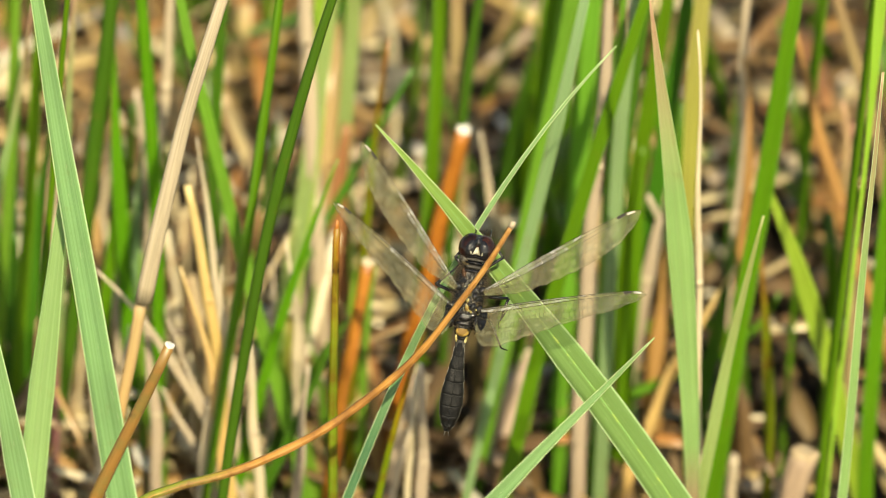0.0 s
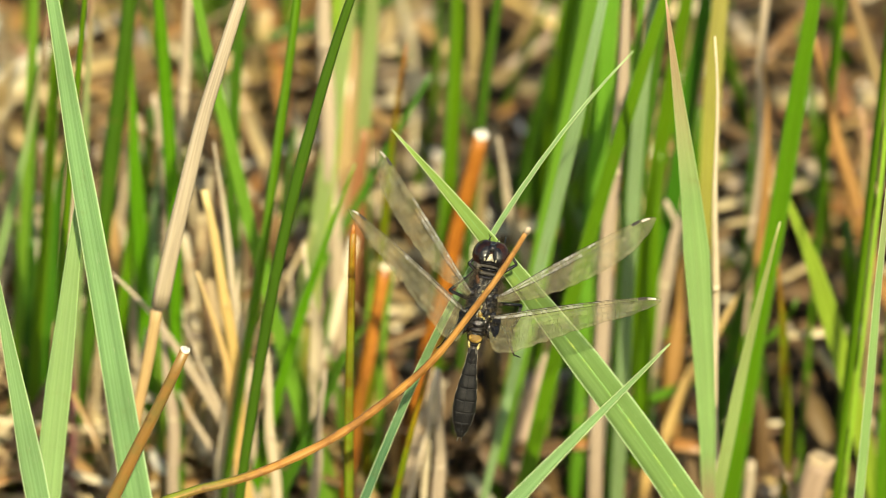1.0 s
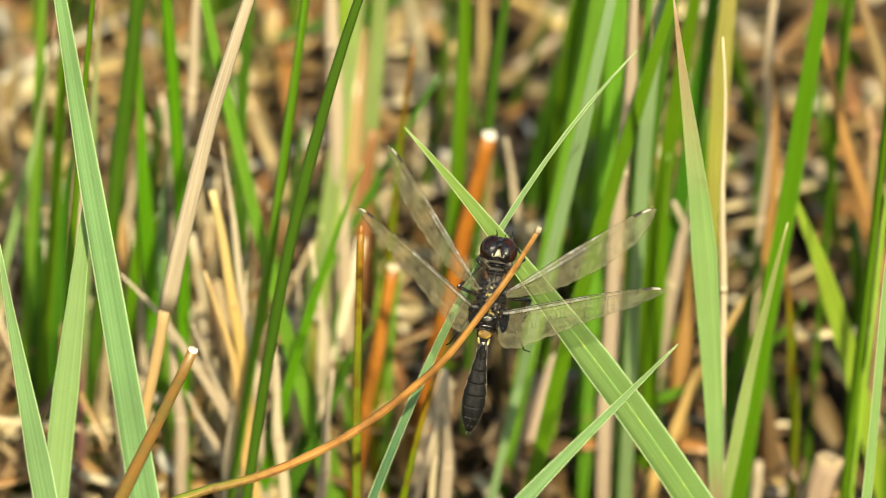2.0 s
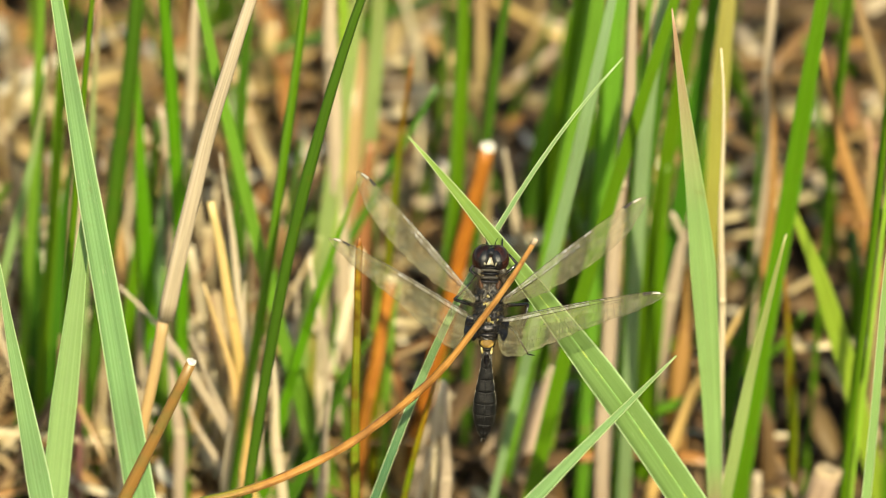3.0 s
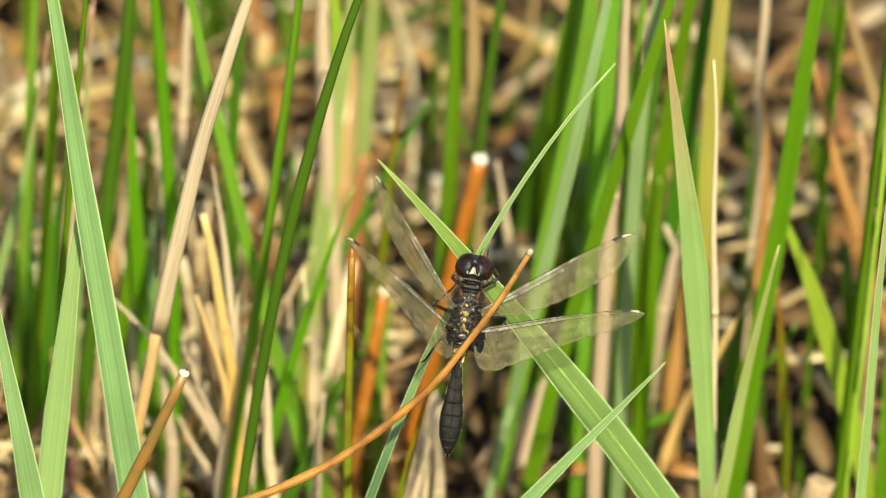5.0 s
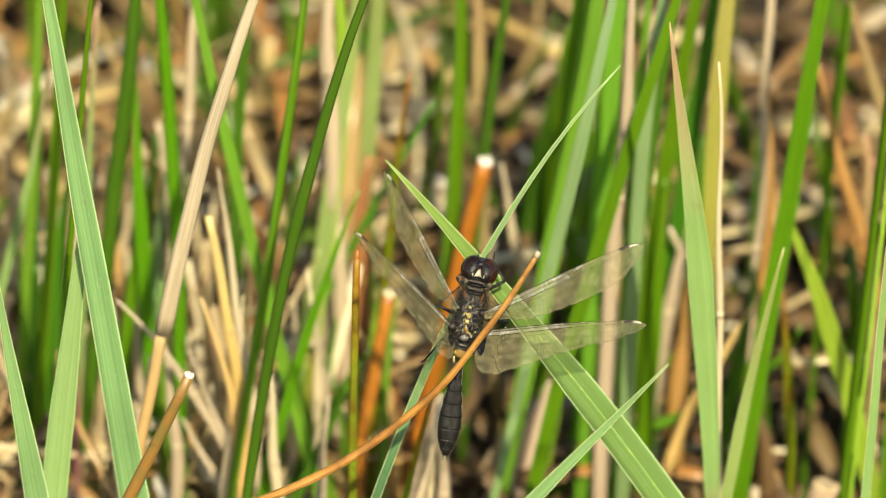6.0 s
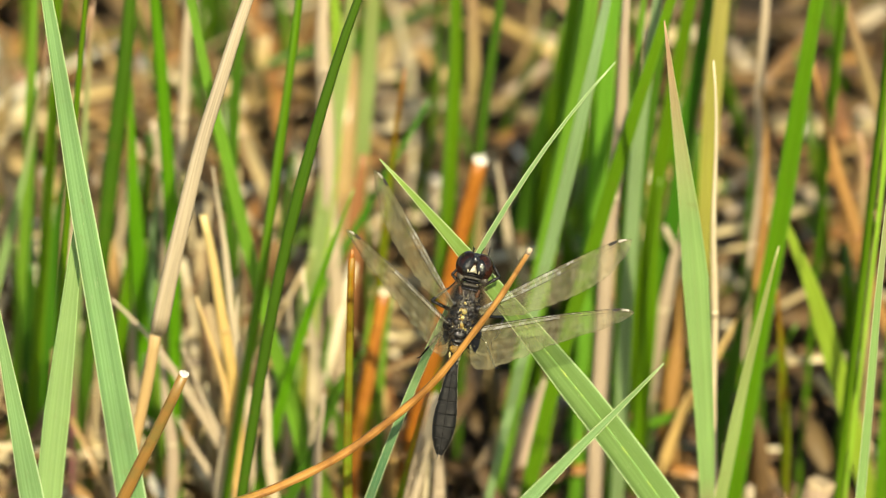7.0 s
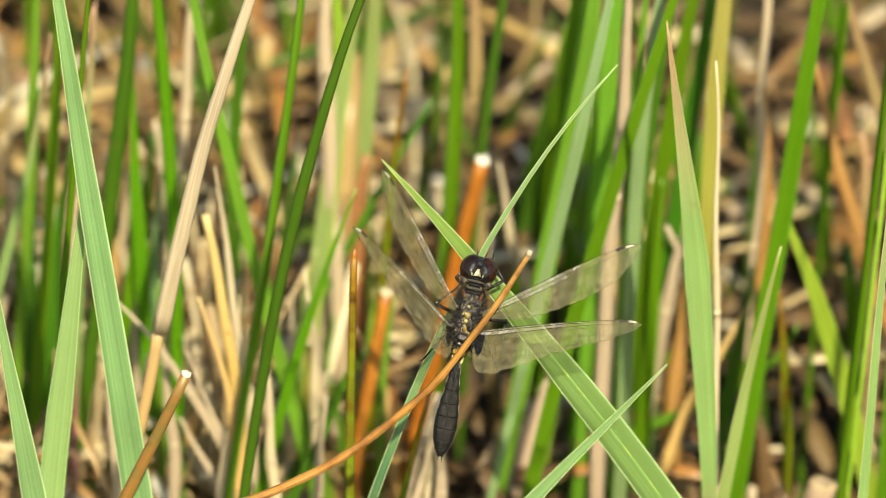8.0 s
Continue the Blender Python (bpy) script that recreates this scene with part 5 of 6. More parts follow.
def rod(verts, faces, p, q, r0, r1, sides=3):
    """Adds a thin tapered rod from p to q (metres)."""
    d = (q - p).normalized()
    s = d.orthogonal().normalized()
    o = d.cross(s)
    k = len(verts)
    for c, r in ((p, r0), (q, r1)):
        for j in range(sides):
            a = 6.2832 * j / sides
            verts.append(c + (s * math.cos(a) + o * math.sin(a)) * r)
    for j in range(sides):
        n = (j + 1) % sides
        faces.append((k + j, k + n, k + sides + n, k + sides + j))
    faces.append(tuple(range(k + sides - 1, k - 1, -1)))
    faces.append(tuple(range(k + sides, k + 2 * sides)))


FORE = ((0, 1.2), (0.08, 2.6), (0.25, 5.2), (0.5, 6.4), (0.7, 6.5), (0.84, 5.6), (0.93, 4.0), (0.98, 2.2), (1.0, 0.8))
HIND = ((0, 4.6), (0.03, 8.2), (0.07, 9.8), (0.14, 10.4), (0.3, 9.0), (0.5, 6.7), (0.7, 5.2), (0.84, 4.4), (0.93, 3.2), (0.98, 1.9), (1.0, 0.7))


def wing(side, chord, length, parent, label):
    def spread(u):
        for (a, p), (b, q) in zip(chord, chord[1:]):
            if u <= b:
                f = (u - a) / (b - a)
                return p + (q - p) * f
        return chord[-1][1]

    def spot(u, v):
        lead = 0.45 * math.sin(math.pi * min(u * 1.05, 1)) - 1.1 * max(0, (u - 0.9) / 0.1) ** 2
        pleat = 0.26 * math.sin(v * 22 + 1.5 * u) * (1 - 0.6 * v) * (1 - 0.5 * u) + 0.5 * v * v * u - 0.45 * math.sin(math.pi * u) * v + 0.2 * math.sin(u * 66) * v * v * (1 - u)
        return Vector((side * u * length, lead - spread(u) * v - ((0.06 * math.sin(u * 75) + 0.07 * math.sin(u * 31 + 2)) * v**3 if 0.05 < u < 0.95 else 0), pleat)) * MM

    nu, nv = 48, 12
    verts = [spot(i / nu, j / nv) for i in range(nu + 1) for j in range(nv + 1)]
    faces = [(i * (nv + 1) + j, (i + 1) * (nv + 1) + j, (i + 1) * (nv + 1) + j + 1, i * (nv + 1) + j + 1) for i in range(nu) for j in range(nv)]
    ob = part("wing", mesh_of("wing", verts, faces, material=SMOKE), parent, label)
    rng = random.Random(int(length * 10) + side)
    # long veins: how far back across the chord at the root and at the end, where they end, thickness
    near = 1.0 if chord is FORE else 0.45
    long_veins = ((0.0, 0.0, 1.0, 0.13), (0.14 * near, 0.05, 0.97, 0.09), (0.30 * near, 0.12, 0.99, 0.12), (0.34 * near + 0.02, 0.30, 0.96, 0.055), (0.36, 0.50, 0.94, 0.045), (0.42, 0.72, 0.88, 0.045), (0.50, 0.98, 0.80, 0.04), (0.55, 0.98, 0.52, 0.04), (0.62, 0.98, 0.30, 0.035))

    def across(k, u):
        a, b, end, _ = long_veins[k]
        f = min(u / end, 1)
        zigzag = 0.012 * math.sin(u * 190 + k * 2) + 0.018 * math.sin(u * 17 + k * k) if k > 2 else 0.0
        return min(max(a + (b - a) * f ** 1.3 + zigzag * min(1, 8 * f), 0), 1)

    front, net = ([], []), ([], [])
    lift = Vector((0, 0, 0.03 * MM))
    for k, (a, b, end, thick) in enumerate(long_veins):
        vs, fs = front if k < 3 else net
        steps = 40
        for i in range(steps):
            u0, u1 = end * i / steps, end * (i + 1) / steps
            r = thick * 0.5 * (1.25 - 0.6 * u0) * MM
            rod(vs, fs, spot(u0, across(k, u0)) + lift, spot(u1, across(k, u1)) + lift, r, r)
    vs, fs = net
    for k in range(len(long_veins) - 1):
        end = min(long_veins[k][2], long_veins[k + 1][2]) - 0.01
        n = 15 if k < 1 else 30
        for i in range(1, n):
            u = end * (i + rng.uniform(-0.38, 0.38)) / n
            a, b = across(k, u), across(k + 1, u + 0.006)
            if b - a > 0.015:
                rod(vs, fs, spot(u, a) + lift, spot(u + 0.006, b) + lift, 0.026 * MM, 0.026 * MM)
    # cells along the hind margin
    for i in range(2, 46):
        u = i / 47
        k = max(j for j in range(len(long_veins)) if long_veins[j][2] > u or j == 2)
        a = across(k, u)
        rod(vs, fs, spot(u, a) + lift, spot(min(u + rng.uniform(-0.01, 0.015), 1), 1.0) + lift, 0.024 * MM, 0.02 * MM)
        u2 = (i + 1) / 47
        for lev in (0.4, 0.72):
            if (1 - a) > 0.12:
                rod(vs, fs, spot(u, a + (1 - a) * lev) + lift, spot(u2, a + (1 - a) * (lev + rng.uniform(-0.08, 0.08))) + lift, 0.021 * MM, 0.021 * MM)
        rod(vs, fs, spot(u, 1.0), spot(u2, 1.0), 0.034 * MM, 0.034 * MM)
    # the strong knee vein and a cross brace near the root
    for a, b in (((0.5, 0.0), (0.515, 0.12)), ((0.13, 0.36), (0.15, 0.58))):
        rod(vs, fs, spot(*a) + lift, spot(*b) + lift, 0.07 * MM, 0.06 * MM)
    part("costal_vein", mesh_of("costal_vein", *front, material=VEIN), ob, "stiff dark veins of the front edge")
    # strips over the inner front edge that carry the painted sheen
    for k in (0, 1):
        gv = []
        for i in range(25):
            u = 0.015 + (0.62 - 0.1 * k) * i / 24
            gv += [spot(u, across(k, u) + 0.012) + lift * 1.6, spot(u, (across(k, u) + across(k + 1, u)) / 2) + lift * 2.6, spot(u, across(k + 1, u) - 0.012) + lift * 1.6]
        gf = [(i * 3 + j, i * 3 + 3 + j, i * 3 + 4 + j, i * 3 + 1 + j) for i in range(24) for j in (0, 1)]
        part("costal_strip", mesh_of("costal_strip", gv, gf, material=SHEEN), ob, "strip between the front veins, painted grey as sheen")
    part("vein_net", mesh_of("vein_net", *net, material=FINE_VEIN), ob, "fine dark net of cross veins", "stuff")
    if chord is HIND:
        nu2, nv2 = 6, 8
        pv = [spot(0.002 + 0.058 * i / nu2 * (1 - 0.35 * abs(j / nv2 - 0.45)), 0.08 + 0.6 * j / nv2) + lift * 2 for i in range(nu2 + 1) for j in range(nv2 + 1)]
        pf = [(i * (nv2 + 1) + j, (i + 1) * (nv2 + 1) + j, (i + 1) * (nv2 + 1) + j + 1, i * (nv2 + 1) + j + 1) for i in range(nu2) for j in range(nv2)]
        part("root_patch", mesh_of("root_patch", pv, pf, material=BLACK), ob, "black patch at the wing root")
    # cross bars between the front veins of the inner half, glints painted pale
    bv, bf = [], []
    for i in range(1, 11):
        u = 0.05 + 0.43 * (i + rng.uniform(-0.2, 0.2)) / 11
        rod(bv, bf, spot(u, across(0, u)) + lift * 2, spot(u + 0.004, across(2, u)) + lift * 2, 0.04 * MM, 0.035 * MM, 4)
    part("cross_bar", mesh_of("cross_bar", bv, bf, material=PALE_VEIN), ob, "cross veins painted pale as glints")
    dv = [spot(0.86 + 0.05 * i / 4, 0.01 + 0.09 * j) + lift * 1.6 for i in range(5) for j in (0, 1)]
    part("dark_cell", mesh_of("dark_cell", dv, [(i * 2, i * 2 + 2, i * 2 + 3, i * 2 + 1) for i in range(4)], material=GREY), ob, "greyish thickened cell near the wing tip")
    # white plate beyond the dark cell: a glint painted near the tip
    sv = [spot(0.918 + 0.05 * i / 6, 0.02 + 0.09 * j) + lift * (3.2 if 0 < i < 6 else 2.0) * s for s in (1, -1) for i in range(7) for j in (0, 1)]
    sf = [(i * 2, i * 2 + 2, i * 2 + 3, i * 2 + 1) for i in range(6)] + [(14 + i * 2 + 1, 14 + i * 2 + 3, 14 + i * 2 + 2, 14 + i * 2) for i in range(6)]
    sf += [(i * 2, 14 + i * 2, 14 + i * 2 + 2, i * 2 + 2) for i in range(6)] + [(i * 2 + 3, 14 + i * 2 + 3, 14 + i * 2 + 1, i * 2 + 1) for i in range(6)]
    sf += [(0, 1, 15, 14), (12, 26, 27, 13)]
    part("wing_spot", mesh_of("wing_spot", sv, sf, material=TIP_GLINT), ob, "small white piece near the wing tip, painted as a glint")
    return ob


def limb(parent, name, pts, radii, spines, words):
    """A jointed black leg: points in mm, one radius a joint, and bristles on the shin."""
    q = [Vector(p) * MM for p in pts]
    lv, lf = [], []
    for i in range(len(q) - 1):
        rod(lv, lf, q[i], q[i + 1], radii[i] * MM, radii[i + 1] * MM, 9)
    for i in range(spines):
        p = q[1].lerp(q[2], (i + 0.5) / spines)
        rod(lv, lf, p, p + Vector((0.3 * (-1) ** i, -0.3, 0.3)) * MM, 0.03 * MM, 0.008 * MM, 3)
    return part(name, mesh_of(name, lv, lf, material=BLACK), parent, words)


def dragonfly():
    root = tagged(new("dragonfly"), label="black dragonfly with clear wings clinging to a green leaf", category="dragonfly")
    rows = ((5.9, 0.9, 0.7, 0.9), (5.3, 1.7, 1.2, 1.6), (4.6, 2.35, 1.5, 2.4), (3.4, 2.7, 1.9, 3.2), (2.0, 2.75, 2.25, 3.7), (0.4, 2.8, 2.4, 3.8), (-1.4, 2.75, 2.3, 3.4), (-3.2, 2.6, 2.0, 2.6), (-4.6, 2.0, 1.6, 1.9), (-6.0, 1.45, 1.25, 1.4), (-7.4, 0.95, 0.9, 0.9))
    thorax = part("thorax", loft("thorax", THORAX, smooth_profile(rows, 34), 28), root, "black hairy thorax with ochre marks")
    for x, y, z, r, turn, mat, name, words in (
            (0.0, 4.75, 1.25, (1.75, 0.42, 0.75), 0, BLACK, "collar", ""), (0.0, 5.5, 0.95, (1.5, 0.36, 0.65), 0, GREY, "collar", "dull grey ring behind the head"), (0.0, 6.1, 0.85, (1.25, 0.36, 0.6), 0, BLACK, "collar", ""),
            (-1.45, 4.05, 1.1, (0.42, 1.05, 0.62), 16, RUFOUS, "shoulder_stripe", "reddish brown stripe"), (1.45, 4.05, 1.1, (0.42, 1.05, 0.62), -16, RUFOUS, "shoulder_stripe", "reddish brown stripe"),
            (-0.75, 2.75, 1.85, (0.62, 0.5, 0.42), 20, BLACK, "dorsal_plate", ""), (0.75, 2.75, 1.85, (0.62, 0.5, 0.42), -20, BLACK, "dorsal_plate", ""), (0.0, 3.6, 1.65, (0.2, 0.75, 0.4), 0, GREY, "dorsal_ridge", "pale grey ridge"),
            (0.0, 0.75, 2.32, (0.5, 0.55, 0.4), 0, GLINT, "dorsal_mark", "pale yellow mark"), (-0.1, -0.35, 2.36, (0.34, 0.42, 0.34), 0, GLINT, "dorsal_mark", "pale yellow mark"), (0.1, -1.55, 2.24, (0.4, 0.85, 0.35), 0, OCHRE, "dorsal_mark", "ochre yellow mark"),
            (-1.05, 0.5, 2.1, (0.5, 0.62, 0.45), 0, BLACK, "dorsal_plate", ""), (1.05, 0.5, 2.1, (0.5, 0.62, 0.45), 0, BLACK, "dorsal_plate", ""), (-1.0, -1.3, 2.05, (0.48, 0.7, 0.42), 10, BLACK, "dorsal_plate", ""), (1.0, -1.3, 2.05, (0.48, 0.7, 0.42), -10, BLACK, "dorsal_plate", ""),
            (0.0, -3.3, 1.75, (1.15, 0.85, 0.42), 0, BLACK, "dorsal_plate", ""), (0.0, -4.5, 1.5, (1.2, 0.5, 0.4), 0, BLACK, "dorsal_plate", ""),
            (0.0, -5.95, 1.02, (1.18, 0.85, 0.52), 0, OCHRE, "rear_mark", "orange-yellow mark before the waist"), (-0.85, -7.2, 0.5, (0.24, 0.7, 0.36), 10, GLINT, "waist_flap", "pale flap beside the waist"), (0.85, -7.2, 0.5, (0.24, 0.7, 0.36), -10, GLINT, "waist_flap", "pale flap beside the waist"),
            (-2.1, 1.75, 1.75, (0.62, 0.7, 0.45), 25, BLACK, "wing_joint", ""), (2.1, 1.75, 1.75, (0.62, 0.7, 0.45), -25, BLACK, "wing_joint", ""), (-2.2, -1.6, 1.65, (0.62, 0.8, 0.45), 15, BLACK, "wing_joint", ""), (2.2, -1.6, 1.65, (0.62, 0.8, 0.45), -15, BLACK, "wing_joint", ""),
            (-2.2, -3.9, 0.85, (0.85, 1.75, 0.9), -8, BLACK, "wing_root_pad", "bristly black pad under the wing root"), (2.2, -3.9, 0.85, (0.85, 1.75, 0.9), 8, BLACK, "wing_root_pad", "bristly black pad under the wing root")):
        part(name, bead(name, mat, (x, y, z), r, (0, 0, turn)), thorax, words)
    rng = random.Random(21)
    for _ in range(26):
        x, y, r = rng.gauss(0, 1.2), rng.uniform(-3.4, 3.0), rng.uniform(0.16, 0.38)
        part("dorsal_plate", bead("dorsal_plate", rng.choice((BLACK, BLACK, BLACK, GREY)), (x, y, 2.4 - 0.2 * x * x), (r, r * rng.uniform(0.5, 1.5), r * 0.6), (0, 0, rng.uniform(-50, 50)), 6, 10), thorax)
    # glints on the black back, put in as small pale gold beads
    for _ in range(22):
        x, y, r = rng.gauss(0, 0.75), rng.uniform(-2.6, 2.4), rng.uniform(0.1, 0.24)
        part("gold_speck", bead("gold_speck", rng.choice((OCHRE, GLINT, GLINT, IVORY)), (x, y, 2.5 - 0.22 * x * x), (r, r * 1.3, r), (0, 0, rng.uniform(-40, 40)), 6, 8), thorax, "small golden bead painted as a glint")
    # fur: longer and paler on the flanks, dark bristles on the pads behind the wings
    for name, count, mat, angles, ys, lengths, words in (("hair", 1500, FUR, (-0.45, 3.6), (-5.6, 5.4), (0.5, 1.5), "soft grey-brown hairs"), ("flank_hair", 700, FUR, (-0.6, 0.55), (1.6, 6.2), (0.8, 1.9), "pale grey-brown flank hairs"), ("bristle", 420, BLACK, (-0.2, 0.9), (-6.0, -2.6), (0.5, 1.2), "short black bristles")):
        hv, hf = [], []
        for _ in range(count):
            a, y = rng.uniform(*angles), rng.uniform(*ys)
            if name != "hair" and rng.random() < 0.5:
                a = math.pi - a
            half = 2.7 * (1 - abs((y + 0.6) / 8.2) ** 3)
            if name == "bristle":
                half = 3.0
            p = Vector((math.cos(a) * half, y, math.sin(a) * (2.2 if a > 0 else 1.0) * (1 - abs(y / 8.5) ** 2.5)))
            out = Vector((math.cos(a), rng.uniform(-0.8, 0.5), math.sin(a) * 0.8 + 0.15)).normalized()
            rod(hv, hf, p * MM, (p + out * rng.uniform(*lengths)) * MM, 0.02 * MM, 0.005 * MM)
        part(name, mesh_of(name, hv, hf, material=mat), thorax, words, "stuff")

    head = part("head", loft("head", BLACK, smooth_profile(((11.2, 0.5, 0.3, 0.6), (10.6, 1.7, 1.0, 1.6), (9.2, 2.3, 1.4, 2.0), (7.9, 2.3, 1.3, 1.8), (6.9, 1.8, 0.9, 1.2), (6.2, 1.0, 0.7, 0.9)), 20), 22), root, "black glossy head")
    for s in (-1, 1):
        part("eye", bead("eye", EYE, (s * 1.32, 8.95, 0.0), (1.98, 2.4, 1.9), (0, s * 14, s * 12), 18, 28), head, "large dark red-brown compound eye")
        part("temple", bead("temple", BLACK, (s * 1.1, 8.75, 0.62), (1.25, 2.0, 1.5), (0, s * 18, s * 10), 12, 18), head, "glossy black inner side of the eye")
        part("jaw", bead("jaw", GREY, (s * 2.05, 6.85, 0.1), (0.8, 0.75, 0.8), (0, 0, s * 30), 10, 14), head, "dull grey hairy pad under the eye")
        part("cheek", bead("cheek", IVORY, (s * 1.0, 7.9, 1.9), (0.14, 0.34, 0.2), (0, 0, -s * 14)), head, "small pale dot behind the eye")
        av, af = [], []
        rod(av, af, Vector((s * 0.6, 10.6, 0.9)) * MM, Vector((s * 0.75, 11.7, 0.9)) * MM, 0.12 * MM, 0.08 * MM, 5)
        rod(av, af, Vector((s * 0.75, 11.7, 0.9)) * MM, Vector((s * 1.15, 12.5, 0.6)) * MM, 0.08 * MM, 0.03 * MM, 5)
        part("antenna", mesh_of("antenna", av, af, material=BLACK), head)
    part("crown", bead("crown", BLACK, (0, 9.9, 0.95), (0.95, 0.9, 0.9)), head, "glossy black bump between the eyes")
    # wedge-shaped pale face mark, wide at the nape
    wv = [Vector(p) * MM for p in ((-0.2, 9.0, 1.9), (0.2, 9.0, 1.9), (0.48, 8.2, 2.1), (0.72, 7.6, 1.95), (0.24, 7.75, 2.1), (-0.24, 7.75, 2.1), (-0.72, 7.6, 1.95), (-0.48, 8.2, 2.1), (0, 8.5, 2.2))]
    wf = [(i, (i + 1) % 8, 8) for i in range(8)]
    wv += [p - Vector((0, 0, 0.6 * MM)) for p in wv[:8]]
    wf += [((i + 1) % 8, i, 9 + i, 9 + (i + 1) % 8) for i in range(8)] + [tuple(range(16, 8, -1))]
    part("brow", mesh_of("brow", wv, wf, material=IVORY), head, "ivory wedge between the eyes")
    for y, w, mat in ((7.3, 1.45, BLACK), (6.75, 1.65, GREY), (6.2, 1.75, BLACK)):
        part("neck_ring", bead("neck_ring", mat, (0, y, 0.75), (w, 0.3, 0.85)), head)
    fv, ff = [], []
    for _ in range(260):
        a = rng.uniform(0, 6.28)
        p = Vector((math.cos(a) * rng.uniform(1.2, 2.6), 6.9 + 0.7 * math.sin(a), rng.uniform(-0.3, 0.9)))
        rod(fv, ff, p * MM, (p + Vector((math.cos(a) * 0.8, rng.uniform(-0.9, 0.2), rng.uniform(0, 0.5)))) * MM, 0.018 * MM, 0.005 * MM)
    part("ruff", mesh_of("ruff", fv, ff, material=FUR), head, "fringe of grey hairs behind the eyes", "stuff")

    core = ((0.6, 0.75, 0.6, 0.6), (-3.0, 0.8, 0.6, 0.6), (-6.5, 1.35, 0.85, 0.85), (-10.5, 1.75, 1.0, 1.0), (-13.5, 1.45, 0.85, 0.85), (-16.0, 0.75, 0.5, 0.5), (-16.9, 0.35, 0.3, 0.3))
    abdomen = part("abdomen", loft("abdomen", BLACK, smooth_profile(core, 22), 18), root, "club-shaped black abdomen")
    abdomen.location = (0, -7.7 * MM, 0)
    cuts = (0.6, -0.9, -2.7, -5.0, -7.4, -9.7, -11.9, -13.9, -15.6, -16.9)
    widths = (0.95, 0.88, 0.98, 1.3, 1.66, 1.95, 1.98, 1.72, 1.2, 0.55)
    for i in range(9):
        a, b, wa, wb = cuts[i], cuts[i + 1], widths[i], widths[i + 1]
        keys = ((a, wa * 0.985, wa * 0.612, wa * 0.512), (a - 0.18 * (a - b), wa + (wb - wa) * 0.2, wa * 0.62, wa * 0.52), (b + 0.14 * (a - b), wb * 1.01, wb * 0.62, wb * 0.52), (b - 0.05, wb * 1.0, wb * 0.60, wb * 0.5))
        seg = part("segment", loft("segment", GREY if i == 0 else ABDOMEN, smooth_profile(keys, 8), 22), abdomen, "pale grey first segment" if i == 0 else "")
        if i == 0:
            continue
        # raised keel along the back and pale thin flanks
        kv, kf = [], []
        rod(kv, kf, Vector((0, a - 0.1, wa * 0.63)) * MM, Vector((0, b, wb * 0.63)) * MM, 0.05 * MM, 0.05 * MM, 6)
        part("keel", mesh_of("keel", kv, kf, material=BLACK), seg)
        for s in (-1, 1):
            mv, mf = [], []
            rod(mv, mf, Vector((s * wa * 1.0, a - 0.1, 0.0)) * MM, Vector((s * wb * 1.02, b, 0.0)) * MM, 0.05 * MM, 0.05 * MM, 5)
            part("side_margin", mesh_of("side_margin", mv, mf, material=PALE_VEIN if i < 5 else GREY), seg, "pale thin edge" if i < 5 else "")
    for s in (-1, 1):
        cv, cf = [], []
        rod(cv, cf, Vector((s * 0.25, -16.7, 0.1)) * MM, Vector((s * 0.4, -17.9, 0.1)) * MM, 0.16 * MM, 0.05 * MM, 6)
        part("tail_clasper", mesh_of("tail_clasper", cv, cf, material=GREY), abdomen)

    for s, chord, length, y, name in ((1, FORE, 31.8, 1.7, "front"), (1, HIND, 30.9, -1.6, "hind"), (-1, FORE, 31.8, 1.7, "front"), (-1, HIND, 30.9, -1.6, "hind")):
        WINGS.append((wing(s, chord, length, root, "clear %s wing with a dark vein net" % name), s, y))

    thin = (0.34, 0.27, 0.15, 0.09, 0.05)
    limb(root, "leg", ((1.5, 5.2, -1.0), (4.7, 8.0, 0.2), (1.95, 11.0, -1.4), (1.9, 12.5, -2.4)), thin, 6, "thin black front leg beside the head")
    limb(root, "leg", ((-1.5, 5.2, -1.0), (-3.5, 6.6, 0.0), (-1.8, 9.5, -2.6), (-0.6, 12.0, -4.0)), thin, 6, "thin black front leg bent under the head")
    limb(root, "leg", ((2.0, 0.6, -2.2), (6.9, 1.2, -2.2), (6.2, -2.8, -3.2), (7.2, -0.6, -5.4)), thin, 6, "thin black middle leg bent on the leaf")
    limb(root, "leg", ((-2.0, 0.4, -2.0), (-6.0, 1.4, -0.6), (-3.2, 4.6, -3.2), (-1.0, 8.4, -4.6)), thin, 6, "thin black middle leg reaching for the leaf")
    limb(root, "leg", ((2.0, -2.2, -2.0), (4.6, -3.4, -1.8), (7.2, -7.6, -4.6), (8.4, -7.8, -5.8)), thin, 7, "thin black hind leg standing on the leaf")
    limb(root, "leg", ((-2.0, -2.2, -2.0), (-3.8, -4.6, -1.6), (-5.8, -8.6, -3.2), (-6.4, -9.0, -3.4)), thin, 7, "thin black hind leg held free")
    return root, abdomen


WINGS = []
DRAGONFLY, ABDOMEN_PART = dragonfly()


# ---- what moves ----
def swing(thing, pivot, rows):
    """Leans a leaf sideways about a bend in it: seconds, degrees and, where it also rises, mm."""
    p = Matrix.Translation(Vector(pivot) * MM)
    base = Matrix.Translation(thing.location)
    walk(thing, [(t, Matrix.Translation((0, 0, sum(rise) * MM)) @ p @ pose(0, 0, 0, 0, a, 0) @ p.inverted() @ base) for t, a, *rise in rows])


